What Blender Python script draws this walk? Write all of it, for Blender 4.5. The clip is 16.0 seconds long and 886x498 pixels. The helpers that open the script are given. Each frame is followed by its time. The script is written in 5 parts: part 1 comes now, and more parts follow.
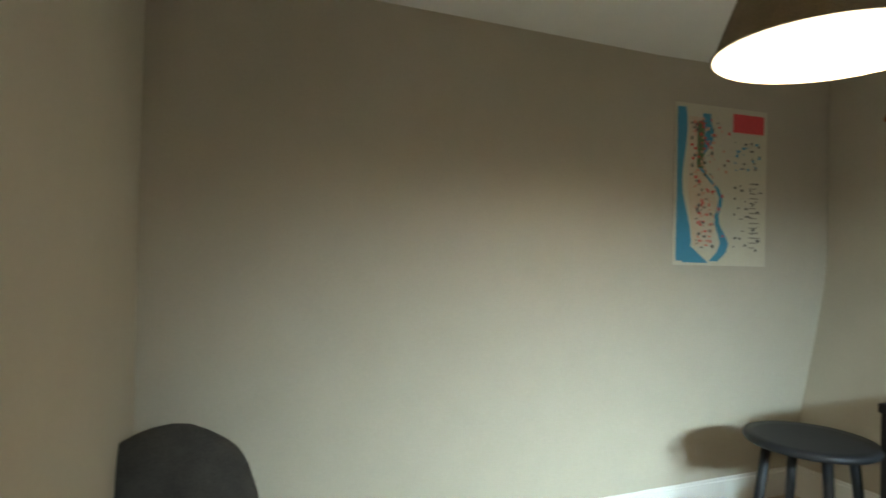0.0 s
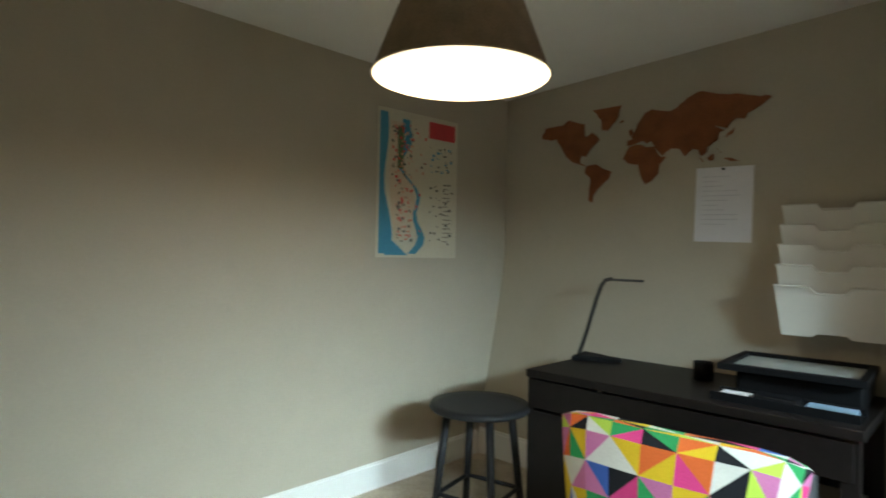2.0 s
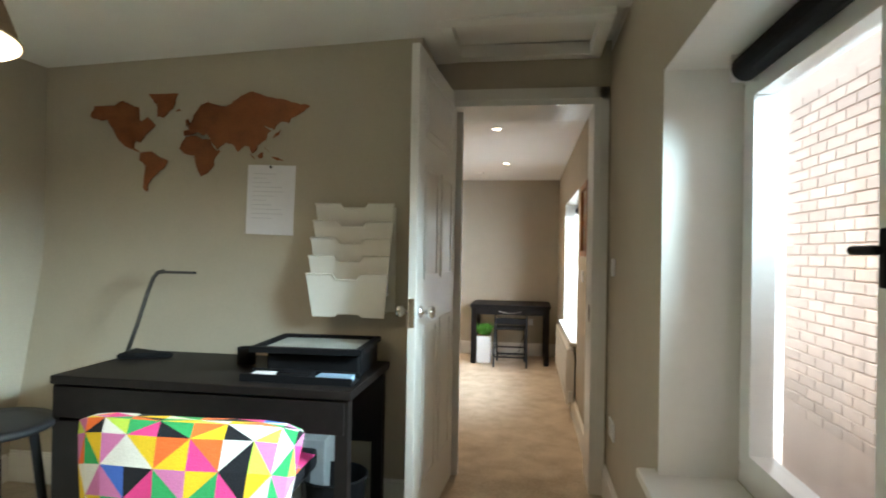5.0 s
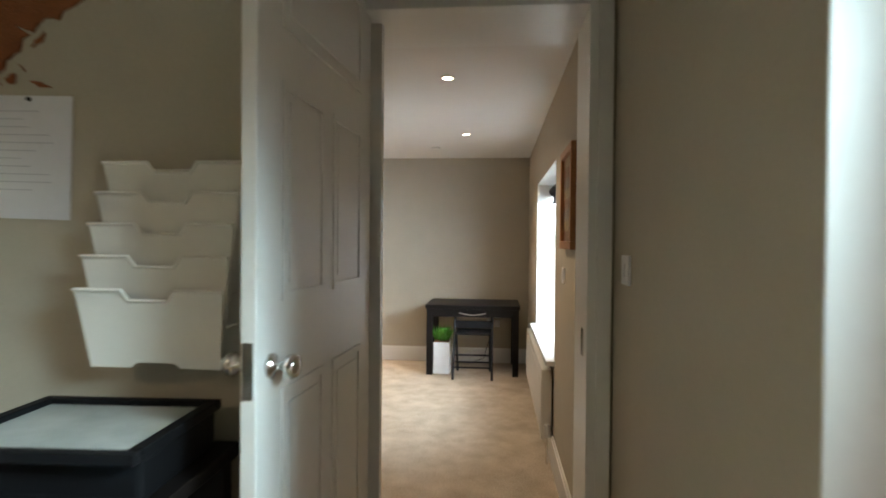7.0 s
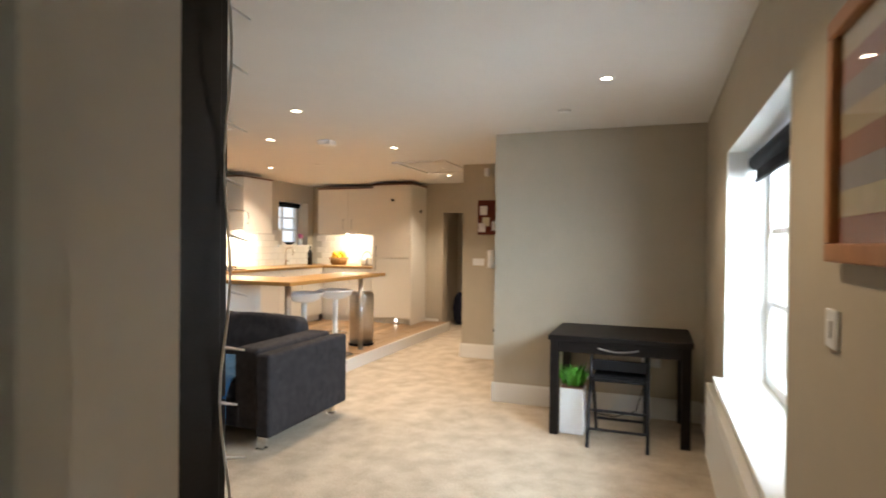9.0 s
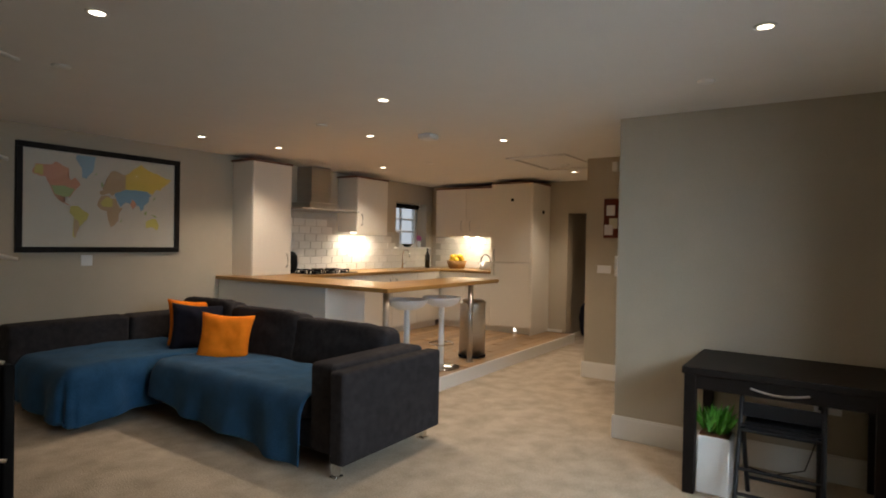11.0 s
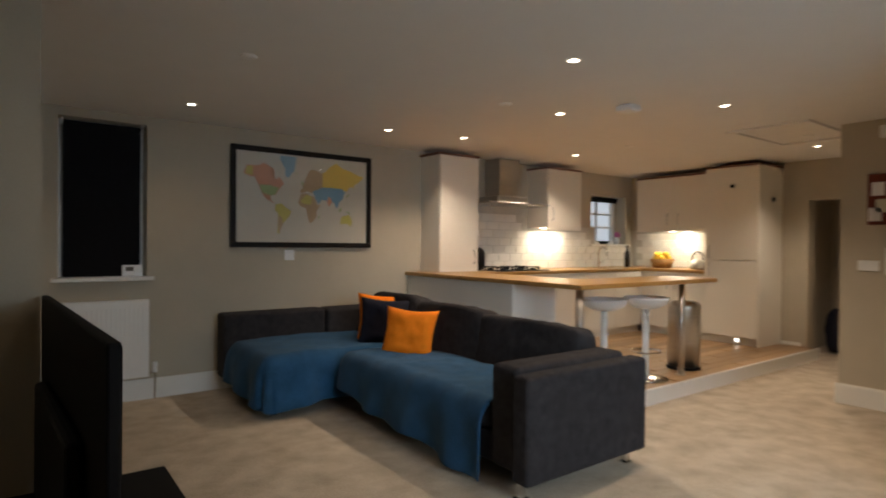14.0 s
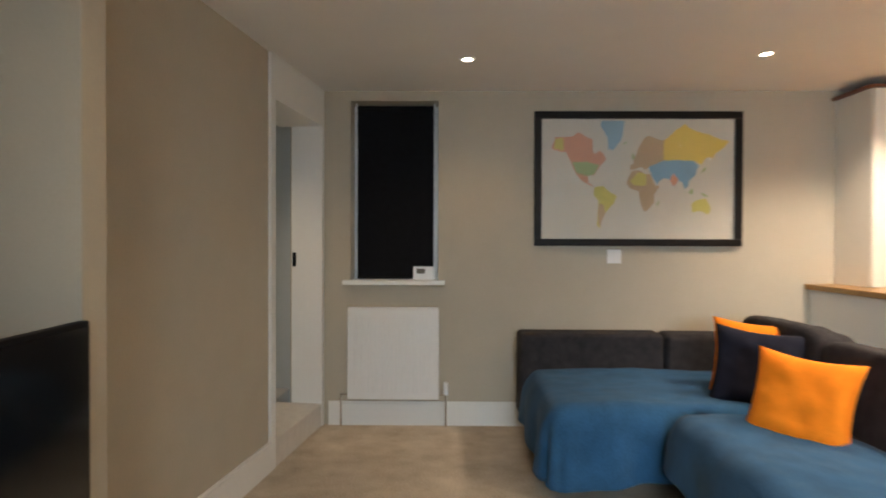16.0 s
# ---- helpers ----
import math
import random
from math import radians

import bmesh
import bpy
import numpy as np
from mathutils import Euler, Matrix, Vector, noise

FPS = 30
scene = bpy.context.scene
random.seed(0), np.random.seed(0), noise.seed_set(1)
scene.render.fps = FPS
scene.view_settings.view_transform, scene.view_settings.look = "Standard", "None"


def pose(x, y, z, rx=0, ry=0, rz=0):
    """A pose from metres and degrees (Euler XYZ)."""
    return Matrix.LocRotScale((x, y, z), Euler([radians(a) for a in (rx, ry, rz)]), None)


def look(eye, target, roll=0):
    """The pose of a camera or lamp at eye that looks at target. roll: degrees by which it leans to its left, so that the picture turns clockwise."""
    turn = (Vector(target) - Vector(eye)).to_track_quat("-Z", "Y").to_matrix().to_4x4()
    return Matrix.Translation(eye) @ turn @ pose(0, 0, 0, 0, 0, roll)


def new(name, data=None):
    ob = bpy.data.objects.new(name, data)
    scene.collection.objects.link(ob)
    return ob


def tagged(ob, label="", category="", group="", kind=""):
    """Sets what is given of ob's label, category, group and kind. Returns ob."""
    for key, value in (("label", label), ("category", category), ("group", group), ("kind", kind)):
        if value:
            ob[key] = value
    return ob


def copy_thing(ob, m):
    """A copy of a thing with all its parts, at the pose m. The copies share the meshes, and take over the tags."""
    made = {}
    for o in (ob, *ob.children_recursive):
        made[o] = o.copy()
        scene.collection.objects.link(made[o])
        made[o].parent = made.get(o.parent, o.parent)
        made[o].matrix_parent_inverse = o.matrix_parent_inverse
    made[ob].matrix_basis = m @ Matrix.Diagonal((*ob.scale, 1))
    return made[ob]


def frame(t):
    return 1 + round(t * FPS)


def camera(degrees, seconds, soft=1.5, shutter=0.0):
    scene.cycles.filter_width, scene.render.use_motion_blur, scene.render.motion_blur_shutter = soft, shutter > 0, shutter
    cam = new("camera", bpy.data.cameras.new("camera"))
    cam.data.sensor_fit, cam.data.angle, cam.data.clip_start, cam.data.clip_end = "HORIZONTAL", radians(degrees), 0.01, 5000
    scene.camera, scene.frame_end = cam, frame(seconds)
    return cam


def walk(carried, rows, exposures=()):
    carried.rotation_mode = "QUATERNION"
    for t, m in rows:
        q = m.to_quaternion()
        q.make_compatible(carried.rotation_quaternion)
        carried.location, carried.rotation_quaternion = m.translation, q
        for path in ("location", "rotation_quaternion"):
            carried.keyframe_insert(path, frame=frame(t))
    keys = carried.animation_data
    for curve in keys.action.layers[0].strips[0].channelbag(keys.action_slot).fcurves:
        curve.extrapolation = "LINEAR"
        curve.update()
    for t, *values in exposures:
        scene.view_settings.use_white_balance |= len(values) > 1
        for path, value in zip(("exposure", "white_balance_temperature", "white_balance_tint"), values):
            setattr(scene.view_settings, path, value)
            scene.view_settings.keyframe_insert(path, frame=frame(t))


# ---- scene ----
cam = camera(75.4, 16.0, soft=1.8, shutter=0.5)
PATH = [
    (0, (1.112, 0.115, 1.382), (1.852, 1.973, 1.408), 1.4),
    (0.5, (1.167, 0.097, 1.363), (2.097, 1.867, 1.403), 1.1),
    (1, (1.209, 0.043, 1.372), (2.324, 1.704, 1.404), 0.8),
    (1.5, (1.234, 0.008, 1.393), (2.526, 1.535, 1.411), 1.1),
    (2, (1.272, -0.054, 1.39), (2.703, 1.344, 1.409), 1.1),
    (2.5, (1.311, -0.13, 1.41), (2.889, 1.099, 1.42), 1.0),
    (3, (1.337, -0.198, 1.413), (3.042, 0.848, 1.42), 1.0),
    (3.5, (1.354, -0.263, 1.409), (3.166, 0.584, 1.418), 1.0),
    (4, (1.354, -0.314, 1.402), (3.25, 0.325, 1.412), 1.1),
    (4.5, (1.359, -0.354, 1.401), (3.305, 0.106, 1.41), 1.0),
    (5, (1.358, -0.399, 1.403), (3.337, -0.108, 1.412), 1.0),
    (5.2, (1.369, -0.413, 1.402), (3.353, -0.16, 1.412), 0.9),
    (7.5, (3.036, -0.442, 1.425), (5.028, -0.259, 1.398), 0.5),
    (8, (3.509, -0.446, 1.43), (5.488, -0.157, 1.402), 0.5),
    (8.5, (3.951, -0.429, 1.434), (5.897, 0.035, 1.411), 0.5),
    (9, (4.292, -0.442, 1.417), (6.167, 0.253, 1.397), 0.6),
    (9.2, (4.392, -0.437, 1.423), (6.234, 0.342, 1.402), 0.4),
    (11.3, (5.031, -0.395, 1.445), (6.663, 0.762, 1.431), 0.8),
    (11.5, (5.058, -0.37, 1.41), (6.669, 0.816, 1.403), 0.5),
    (12, (5.105, -0.354, 1.383), (6.663, 0.901, 1.385), 0.5),
    (12.5, (5.108, -0.331, 1.382), (6.615, 0.983, 1.383), 0.6),
    (13, (5.145, -0.302, 1.39), (6.58, 1.091, 1.384), 0.6),
    (13.5, (5.215, -0.251, 1.38), (6.578, 1.213, 1.372), 0.6),
    (14, (5.386, -0.097, 1.332), (6.583, 1.506, 1.318), 0.5),
    (14.5, (5.614, 0.096, 1.333), (6.554, 1.862, 1.313), 0.4),
    (15, (5.904, 0.375, 1.332), (6.508, 2.281, 1.309), 0.2),
    (15.5, (6.173, 0.734, 1.324), (6.434, 2.716, 1.296), 0.2),
    (16, (6.37, 1.201, 1.318), (6.346, 3.201, 1.294), 0.2),
]
walk(cam, [(t, look(eye, target, roll)) for t, eye, target, roll in PATH],
     [(0, 0.1), (1.5, -0.45), (2.5, -0.05), (4, 0.4), (5, 0.5), (7.5, 0.05), (9, 0.1), (11.3, -1.05), (13.5, -1.1), (14.5, -0.5), (15.3, 0.05), (16, 0.3)])

# ---- world and lights ----
world = bpy.data.worlds.new("world")
scene.world = world
world.use_nodes = True
wn = world.node_tree
sky = wn.nodes.new("ShaderNodeTexSky")
sky.sky_type, sky.sun_disc = "NISHITA", False
sky.sun_elevation, sky.sun_rotation = radians(35), radians(200)
wn.links.new(sky.outputs[0], wn.nodes["Background"].inputs[0])
wn.nodes["Background"].inputs[1].default_value = 0.08


def lamp(name, kind, m, power, colour, **more):
    data = bpy.data.lights.new(name, kind)
    data.energy, data.color = power, colour
    for k, v in more.items():
        if k == "size":
            data.size = v
        elif k == "spread":
            data.spread = radians(v)
        elif k == "disk":
            data.shape, data.size = "DISK", v
        elif k == "size_y":
            data.shape, data.size_y = "RECTANGLE", v
        elif k == "radius":
            data.shadow_soft_size = v
        elif k == "cone":
            data.spot_size, data.spot_blend = radians(v), 0.7
    ob = new(name, data)
    ob.matrix_world = m
    return ob


sun = lamp("sun", "SUN", look((0, 3, 9), (0, -2, 0)), 5.2, (0.96, 1.0, 0.97))
sun.data.angle = radians(12)
WARM = (1.0, 0.75, 0.50)
DAY = (0.67, 0.92, 1.0)
# sky light entering at the head of each window
lamp("study_window_light", "AREA", look((2.40, -1.62, 2.18), (2.85, 2.2, 0.70)), 100, DAY, size=1.0, size_y=0.6, spread=64)
lamp("living_window_light", "AREA", look((7.0, -1.65, 1.70), (8.8, 1.0, 1.10)), 120, (0.72, 0.88, 1.0), size=1.5, size_y=0.8, spread=130)

# ---- materials ----


def material(name, colour, rough=0.6, metal=0.0, scale=30.0, vary=0.08, bump=0.1, second=None, stretch=(1, 1, 1), sheen=0.0, coat=0.0, islands=False, patch=0.5, broad_scale=0.07, spec=None):
    m = bpy.data.materials.new(name)
    m.use_nodes = True
    t = m.node_tree
    b = t.nodes["Principled BSDF"]
    b.inputs["Roughness"].default_value, b.inputs["Metallic"].default_value = rough, metal
    b.inputs["Specular IOR Level"].default_value = spec if spec is not None else 0.5 if rough < 0.7 else 0.2
    b.inputs["Sheen Weight"].default_value, b.inputs["Coat Weight"].default_value = sheen, coat
    co = t.nodes.new("ShaderNodeTexCoord")
    mp = t.nodes.new("ShaderNodeMapping")
    mp.inputs["Scale"].default_value = stretch
    t.links.new(co.outputs["Object"], mp.inputs[0])
    fine = t.nodes.new("ShaderNodeTexNoise")
    fine.inputs["Scale"].default_value, fine.inputs["Detail"].default_value = scale, 5
    broad = t.nodes.new("ShaderNodeTexNoise")
    broad.inputs["Scale"].default_value, broad.inputs["Detail"].default_value = scale * broad_scale, 4
    for n in (fine, broad):
        t.links.new(mp.outputs[0], n.inputs["Vector"])
    add = t.nodes.new("ShaderNodeMath")
    add.operation = "MULTIPLY_ADD"
    t.links.new(fine.outputs[0], add.inputs[0])
    add.inputs[1].default_value = 1 - patch
    half = t.nodes.new("ShaderNodeMath")
    half.operation = "MULTIPLY"
    half.inputs[1].default_value = patch
    t.links.new(broad.outputs[0], half.inputs[0])
    t.links.new(half.outputs[0], add.inputs[2])
    value = add.outputs[0]
    if islands:
        oi = t.nodes.new("ShaderNodeObjectInfo")
        mix = t.nodes.new("ShaderNodeMath")
        mix.operation = "MULTIPLY_ADD"
        t.links.new(oi.outputs["Random"], mix.inputs[0])
        mix.inputs[1].default_value = 0.5
        sub = t.nodes.new("ShaderNodeMath")
        sub.operation = "SUBTRACT"
        t.links.new(value, sub.inputs[0])
        sub.inputs[1].default_value = 0.25
        t.links.new(sub.outputs[0], mix.inputs[2])
        value = mix.outputs[0]
    ramp = t.nodes.new("ShaderNodeValToRGB")
    lo = [c * (1 - vary) for c in colour] if second is None else list(second)
    hi = [min(1, c * (1 + vary)) for c in colour] if second is None else list(colour)
    ramp.color_ramp.elements[0].position, ramp.color_ramp.elements[1].position = 0.32, 0.68
    ramp.color_ramp.elements[0].color, ramp.color_ramp.elements[1].color = (*lo, 1), (*hi, 1)
    t.links.new(value, ramp.inputs[0])
    t.links.new(ramp.outputs[0], b.inputs["Base Color"])
    if bump:
        bp = t.nodes.new("ShaderNodeBump")
        bp.inputs["Strength"].default_value, bp.inputs["Distance"].default_value = bump, 0.01
        t.links.new(fine.outputs[0], bp.inputs["Height"])
        t.links.new(bp.outputs[0], b.inputs["Normal"])
    return m


def glowing(name, colour, strength):
    m = bpy.data.materials.new(name)
    m.use_nodes = True
    b = m.node_tree.nodes["Principled BSDF"]
    b.inputs["Base Color"].default_value = (*colour, 1)
    b.inputs["Emission Color"].default_value = (*colour, 1)
    b.inputs["Emission Strength"].default_value = strength
    return m


def glassy(name):
    m = bpy.data.materials.new(name)
    m.use_nodes = True
    t = m.node_tree
    clear = t.nodes.new("ShaderNodeBsdfTransparent")
    gloss = t.nodes.new("ShaderNodeBsdfGlossy")
    gloss.inputs["Roughness"].default_value = 0.02
    lw = t.nodes.new("ShaderNodeLayerWeight")
    lw.inputs[0].default_value = 0.5
    power = t.nodes.new("ShaderNodeMath")
    power.operation, power.inputs[1].default_value = "POWER", 4.0
    scale = t.nodes.new("ShaderNodeMath")
    scale.operation, scale.inputs[1].default_value, scale.inputs[2].default_value = "MULTIPLY_ADD", 0.5, 0.035
    mix = t.nodes.new("ShaderNodeMixShader")
    t.links.new(lw.outputs["Facing"], power.inputs[0])
    t.links.new(power.outputs[0], scale.inputs[0])
    t.links.new(scale.outputs[0], mix.inputs[0])
    t.links.new(clear.outputs[0], mix.inputs[1])
    t.links.new(gloss.outputs[0], mix.inputs[2])
    t.links.new(mix.outputs[0], t.nodes["Material Output"].inputs[0])
    return m


PAINT = material("greige_wall_paint", (0.47, 0.42, 0.335), 0.75, scale=90, vary=0.035, bump=0.05)
CEIL = material("white_ceiling_paint", (0.78, 0.76, 0.73), 0.85, scale=80, vary=0.02, bump=0.05)
GLOSSW = material("white_gloss_paint", (0.78, 0.77, 0.74), 0.32, scale=40, vary=0.02, bump=0.03)
CARPET = material("beige_carpet", (0.64, 0.55, 0.44), 0.95, scale=90, second=(0.38, 0.31, 0.23), bump=0.8, patch=0.60, broad_scale=0.06)
ESPRESSO = material("black_brown_wood", (0.009, 0.0065, 0.006), 0.5, scale=60, vary=0.35, bump=0.06, stretch=(1, 6, 6), spec=0.22)
BLACK = material("black_plastic", (0.005, 0.005, 0.006), 0.6, scale=80, vary=0.2, bump=0.03, spec=0.15)
SCREEN = material("dark_screen", (0.008, 0.008, 0.009), 0.12, scale=20, vary=0.1, bump=0)
BLIND = material("black_blind_fabric", (0.006, 0.006, 0.008), 0.9, scale=300, vary=0.3, bump=0.15)
STOOLBLK = material("black_painted_wood", (0.012, 0.012, 0.014), 0.5, scale=40, vary=0.2, bump=0.05, spec=0.25)
CHROME = material("chrome", (0.72, 0.70, 0.68), 0.14, 1.0, scale=40, vary=0.04, bump=0)
STEEL = material("brushed_steel", (0.50, 0.48, 0.46), 0.3, 1.0, scale=70, vary=0.1, bump=0.03, stretch=(1, 1, 12))
SOFA = material("charcoal_sofa_fabric", (0.034, 0.031, 0.034), 0.95, scale=260, vary=0.45, bump=0.45)
THROW = material("blue_fleece_throw", (0.020, 0.080, 0.175), 0.95, scale=120, vary=0.28, bump=0.4, sheen=0.08)
ORANGE = material("orange_cushion_fabric", (0.90, 0.235, 0.012), 0.9, scale=200, vary=0.12, bump=0.35)
NAVY = material("navy_cushion_fabric", (0.012, 0.013, 0.024), 0.95, scale=200, vary=0.3, bump=0.35)
CABINET = material("cream_cabinet_door", (0.74, 0.70, 0.63), 0.36, scale=30, vary=0.02, bump=0.02)
OAK = material("oiled_oak_worktop", (0.46, 0.265, 0.09), 0.33, scale=26, second=(0.28, 0.145, 0.042), bump=0.05, stretch=(1, 7, 7))
PLANK = material("oak_floor_plank", (0.40, 0.255, 0.135), 0.35, scale=24, second=(0.24, 0.145, 0.07), bump=0.06, stretch=(1, 9, 9), islands=True)
TILE = material("glazed_white_tile", (0.76, 0.74, 0.70), 0.12, scale=20, vary=0.03, bump=0.02, islands=True)
GROUT = material("grey_grout", (0.50, 0.48, 0.44), 0.9, scale=150, vary=0.1, bump=0.2)
CORK = material("cork", (0.27, 0.098, 0.042), 0.9, scale=160, vary=0.35, bump=0.5)
PAPER = material("white_paper", (0.76, 0.75, 0.78), 0.85, scale=30, vary=0.03, bump=0.02)
CREAM = material("cream_poster_paper", (0.60, 0.56, 0.44), 0.6, scale=60, vary=0.06, bump=0.0)
RIVER = material("poster_blue", (0.06, 0.27, 0.42), 0.6, scale=60, vary=0.1, bump=0)
RED = material("poster_red", (0.62, 0.055, 0.06), 0.6, scale=60, vary=0.1, bump=0)
PARK = material("poster_green", (0.10, 0.15, 0.06), 0.6, scale=60, vary=0.3, bump=0)
INK = material("poster_ink", (0.14, 0.13, 0.12), 0.7, scale=60, vary=0.2, bump=0)
PINKP = material("poster_pink", (0.62, 0.36, 0.26), 0.7, scale=60, vary=0.2, bump=0)
SHADE = material("taupe_linen_shade", (0.24, 0.185, 0.125), 0.9, scale=220, vary=0.25, bump=0.4)
RACKW = material("white_metal_rack", (0.75, 0.73, 0.68), 0.45, scale=40, vary=0.02, bump=0.02)
RADW = material("white_radiator_enamel", (0.80, 0.79, 0.77), 0.3, scale=30, vary=0.02, bump=0)
PVC = material("white_pvc", (0.80, 0.81, 0.82), 0.3, scale=30, vary=0.02, bump=0)
BRICK = material("pale_red_brick", (0.72, 0.61, 0.56), 0.9, scale=30, vary=0.10, bump=0.4, islands=True)
MORTAR = material("mortar", (0.74, 0.62, 0.57), 0.95, scale=60, vary=0.1, bump=0.3)
PINE = material("orange_pine_frame", (0.42, 0.19, 0.07), 0.45, scale=30, second=(0.28, 0.11, 0.035), bump=0.05, stretch=(6, 6, 1))
LEAF = material("green_leaf", (0.10, 0.34, 0.035), 0.5, scale=40, vary=0.3, bump=0.1)
YELLOW = material("yellow_fruit", (0.80, 0.50, 0.03), 0.5, scale=30, vary=0.15, bump=0.1)
BASKET = material("wicker", (0.30, 0.16, 0.06), 0.8, scale=120, vary=0.4, bump=0.6)
BROWN = material("brown_door", (0.16, 0.06, 0.03), 0.5, scale=30, vary=0.2, bump=0.1)
BULB = glowing("lit_bulb", (1.0, 0.86, 0.62), 30)
SHADEIN = glowing("lit_shade_lining", (1.0, 0.88, 0.66), 1.7)
SPOTM = glowing("lit_downlight", (1.0, 0.87, 0.66), 22)
STRIPM = glowing("lit_strip", (1.0, 0.88, 0.66), 14)
LEDM = glowing("lit_plinth_led", (1.0, 0.97, 0.9), 6)
DAYM = glowing("bright_overcast", (0.84, 0.92, 1.0), 0.95)
GLASS = glassy("window_glass")
PATCH = [material("patch_" + n, c, 0.85, scale=150, vary=0.08, bump=0.25) for n, c in (
    ("black", (0.012, 0.012, 0.015)), ("white", (0.60, 0.58, 0.53)), ("orange", (0.66, 0.13, 0.03)), ("yellow", (0.66, 0.44, 0.02)),
    ("pink", (0.52, 0.16, 0.33)), ("green", (0.03, 0.28, 0.09)), ("blue", (0.05, 0.12, 0.42)), ("lime", (0.42, 0.56, 0.07)), ("magenta", (0.62, 0.05, 0.20)))]
LAND = [material("map_" + n, c, 0.6, scale=50, vary=0.15, bump=0) for n, c in (
    ("red", (0.60, 0.30, 0.20)), ("green", (0.33, 0.42, 0.20)), ("yellow", (0.68, 0.50, 0.10)), ("tan", (0.46, 0.33, 0.20)),
    ("blue", (0.20, 0.36, 0.50)), ("olive", (0.55, 0.50, 0.14)), ("iceblue", (0.25, 0.40, 0.52)))]

# ---- building helpers ----


def bx(bm, a, b, bevel=0.0, seg=2):
    lo = [min(p, q) for p, q in zip(a, b)]
    hi = [max(p, q) for p, q in zip(a, b)]
    m = Matrix.Translation([(p + q) / 2 for p, q in zip(lo, hi)]) @ Matrix.Diagonal([q - p for p, q in zip(lo, hi)] + [1])
    vs = bmesh.ops.create_cube(bm, size=1, matrix=m)["verts"]
    if bevel:
        es = list({e for v in vs for e in v.link_edges})
        bmesh.ops.bevel(bm, geom=es, offset=bevel, segments=seg, affect="EDGES", profile=0.5)
    return bm


def box(*args, **kw):
    return bx(bmesh.new(), *args, **kw)


def cyl(bm, p, q, r, r2=None, n=20, cap=True):
    p, q = Vector(p), Vector(q)
    d = q - p
    m = Matrix.Translation((p + q) / 2) @ d.to_track_quat("Z", "Y").to_matrix().to_4x4()
    bmesh.ops.create_cone(bm, cap_ends=cap, segments=n, radius1=r, radius2=r if r2 is None else r2, depth=d.length, matrix=m)
    return bm


def rod(*args, **kw):
    return cyl(bmesh.new(), *args, **kw)


def lathe(profile, n=28, centre=(0, 0, 0)):
    bm = bmesh.new()
    rings = []
    for r, z in profile:
        rings.append([bm.verts.new((centre[0] + r * math.cos(2 * math.pi * i / n), centre[1] + r * math.sin(2 * math.pi * i / n), centre[2] + z)) for i in range(n)])
    for a, b in zip(rings, rings[1:]):
        for i in range(n):
            bm.faces.new((a[i], a[(i + 1) % n], b[(i + 1) % n], b[i]))
    return bm


def soft(c, s, n=5.0, k=9, crease=0.0):
    """A stuffed, rounded block of centre c and size s."""
    bm = bmesh.new()
    bmesh.ops.create_cube(bm, size=2)
    bmesh.ops.subdivide_edges(bm, edges=bm.edges[:], cuts=k, use_grid_fill=True)
    for v in bm.verts:
        p = v.co
        f = (abs(p.x) ** n + abs(p.y) ** n + abs(p.z) ** n) ** (1 / n)
        q = p / f
        w = noise.noise(Vector((q.x * s[0], q.y * s[1], q.z * s[2])) * 5 + Vector(c)) * crease
        v.co = Vector([c[i] + q[i] * (s[i] / 2 + w) for i in range(3)])
    return bm


def pillow(size, thick):
    bm = bmesh.new()
    n = 22
    for side in (1, -1):
        g = [[None] * (n + 1) for _ in range(n + 1)]
        for i in range(n + 1):
            for j in range(n + 1):
                u, v = 2 * i / n - 1, 2 * j / n - 1
                h = ((1 - u ** 4) * (1 - v ** 4)) ** 0.55 * thick / 2
                pull = 1 - 0.11 * (1 - u * u) * abs(v) ** 3 - 0.11 * (1 - v * v) * abs(u) ** 3
                w = (noise.noise(Vector((u * 2, v * 2, side))) * 0.016 + noise.noise(Vector((u * 5, v * 3.5, side + size * 9))) * 0.009) * (1 - u ** 4) * (1 - v ** 4)
                g[i][j] = bm.verts.new((u * size / 2 * pull, side * h + w, v * size / 2 * pull))
        for i in range(n):
            for j in range(n):
                f = (g[i][j], g[i + 1][j], g[i + 1][j + 1], g[i][j + 1])
                bm.faces.new(f if side < 0 else f[::-1])
    bmesh.ops.remove_doubles(bm, verts=bm.verts[:], dist=1e-4)
    return bm


def tube(points, r, n=8):
    bm = bmesh.new()
    pts = [Vector(p) for p in points]
    rings = []
    for i, p in enumerate(pts):
        d = (pts[min(i + 1, len(pts) - 1)] - pts[max(i - 1, 0)]).normalized()
        q = d.to_track_quat("Z", "Y")
        rings.append([bm.verts.new(p + q @ Vector((r * math.cos(2 * math.pi * k / n), r * math.sin(2 * math.pi * k / n), 0))) for k in range(n)])
    for a, b in zip(rings, rings[1:]):
        for i in range(n):
            bm.faces.new((a[i], a[(i + 1) % n], b[(i + 1) % n], b[i]))
    bm.faces.new(rings[0][::-1])
    bm.faces.new(rings[-1])
    return bm


def part(name, bm, mat, parent=None, label="", smooth=False):
    me = bpy.data.meshes.new(name)
    bmesh.ops.recalc_face_normals(bm, faces=bm.faces[:])
    if smooth:
        for f in bm.faces:
            f.smooth = True
    bm.to_mesh(me)
    bm.free()
    for m in mat if isinstance(mat, list) else [mat]:
        me.materials.append(m)
    ob = new(name, me)
    ob.parent = parent
    if label:
        ob["label"] = label
    return ob


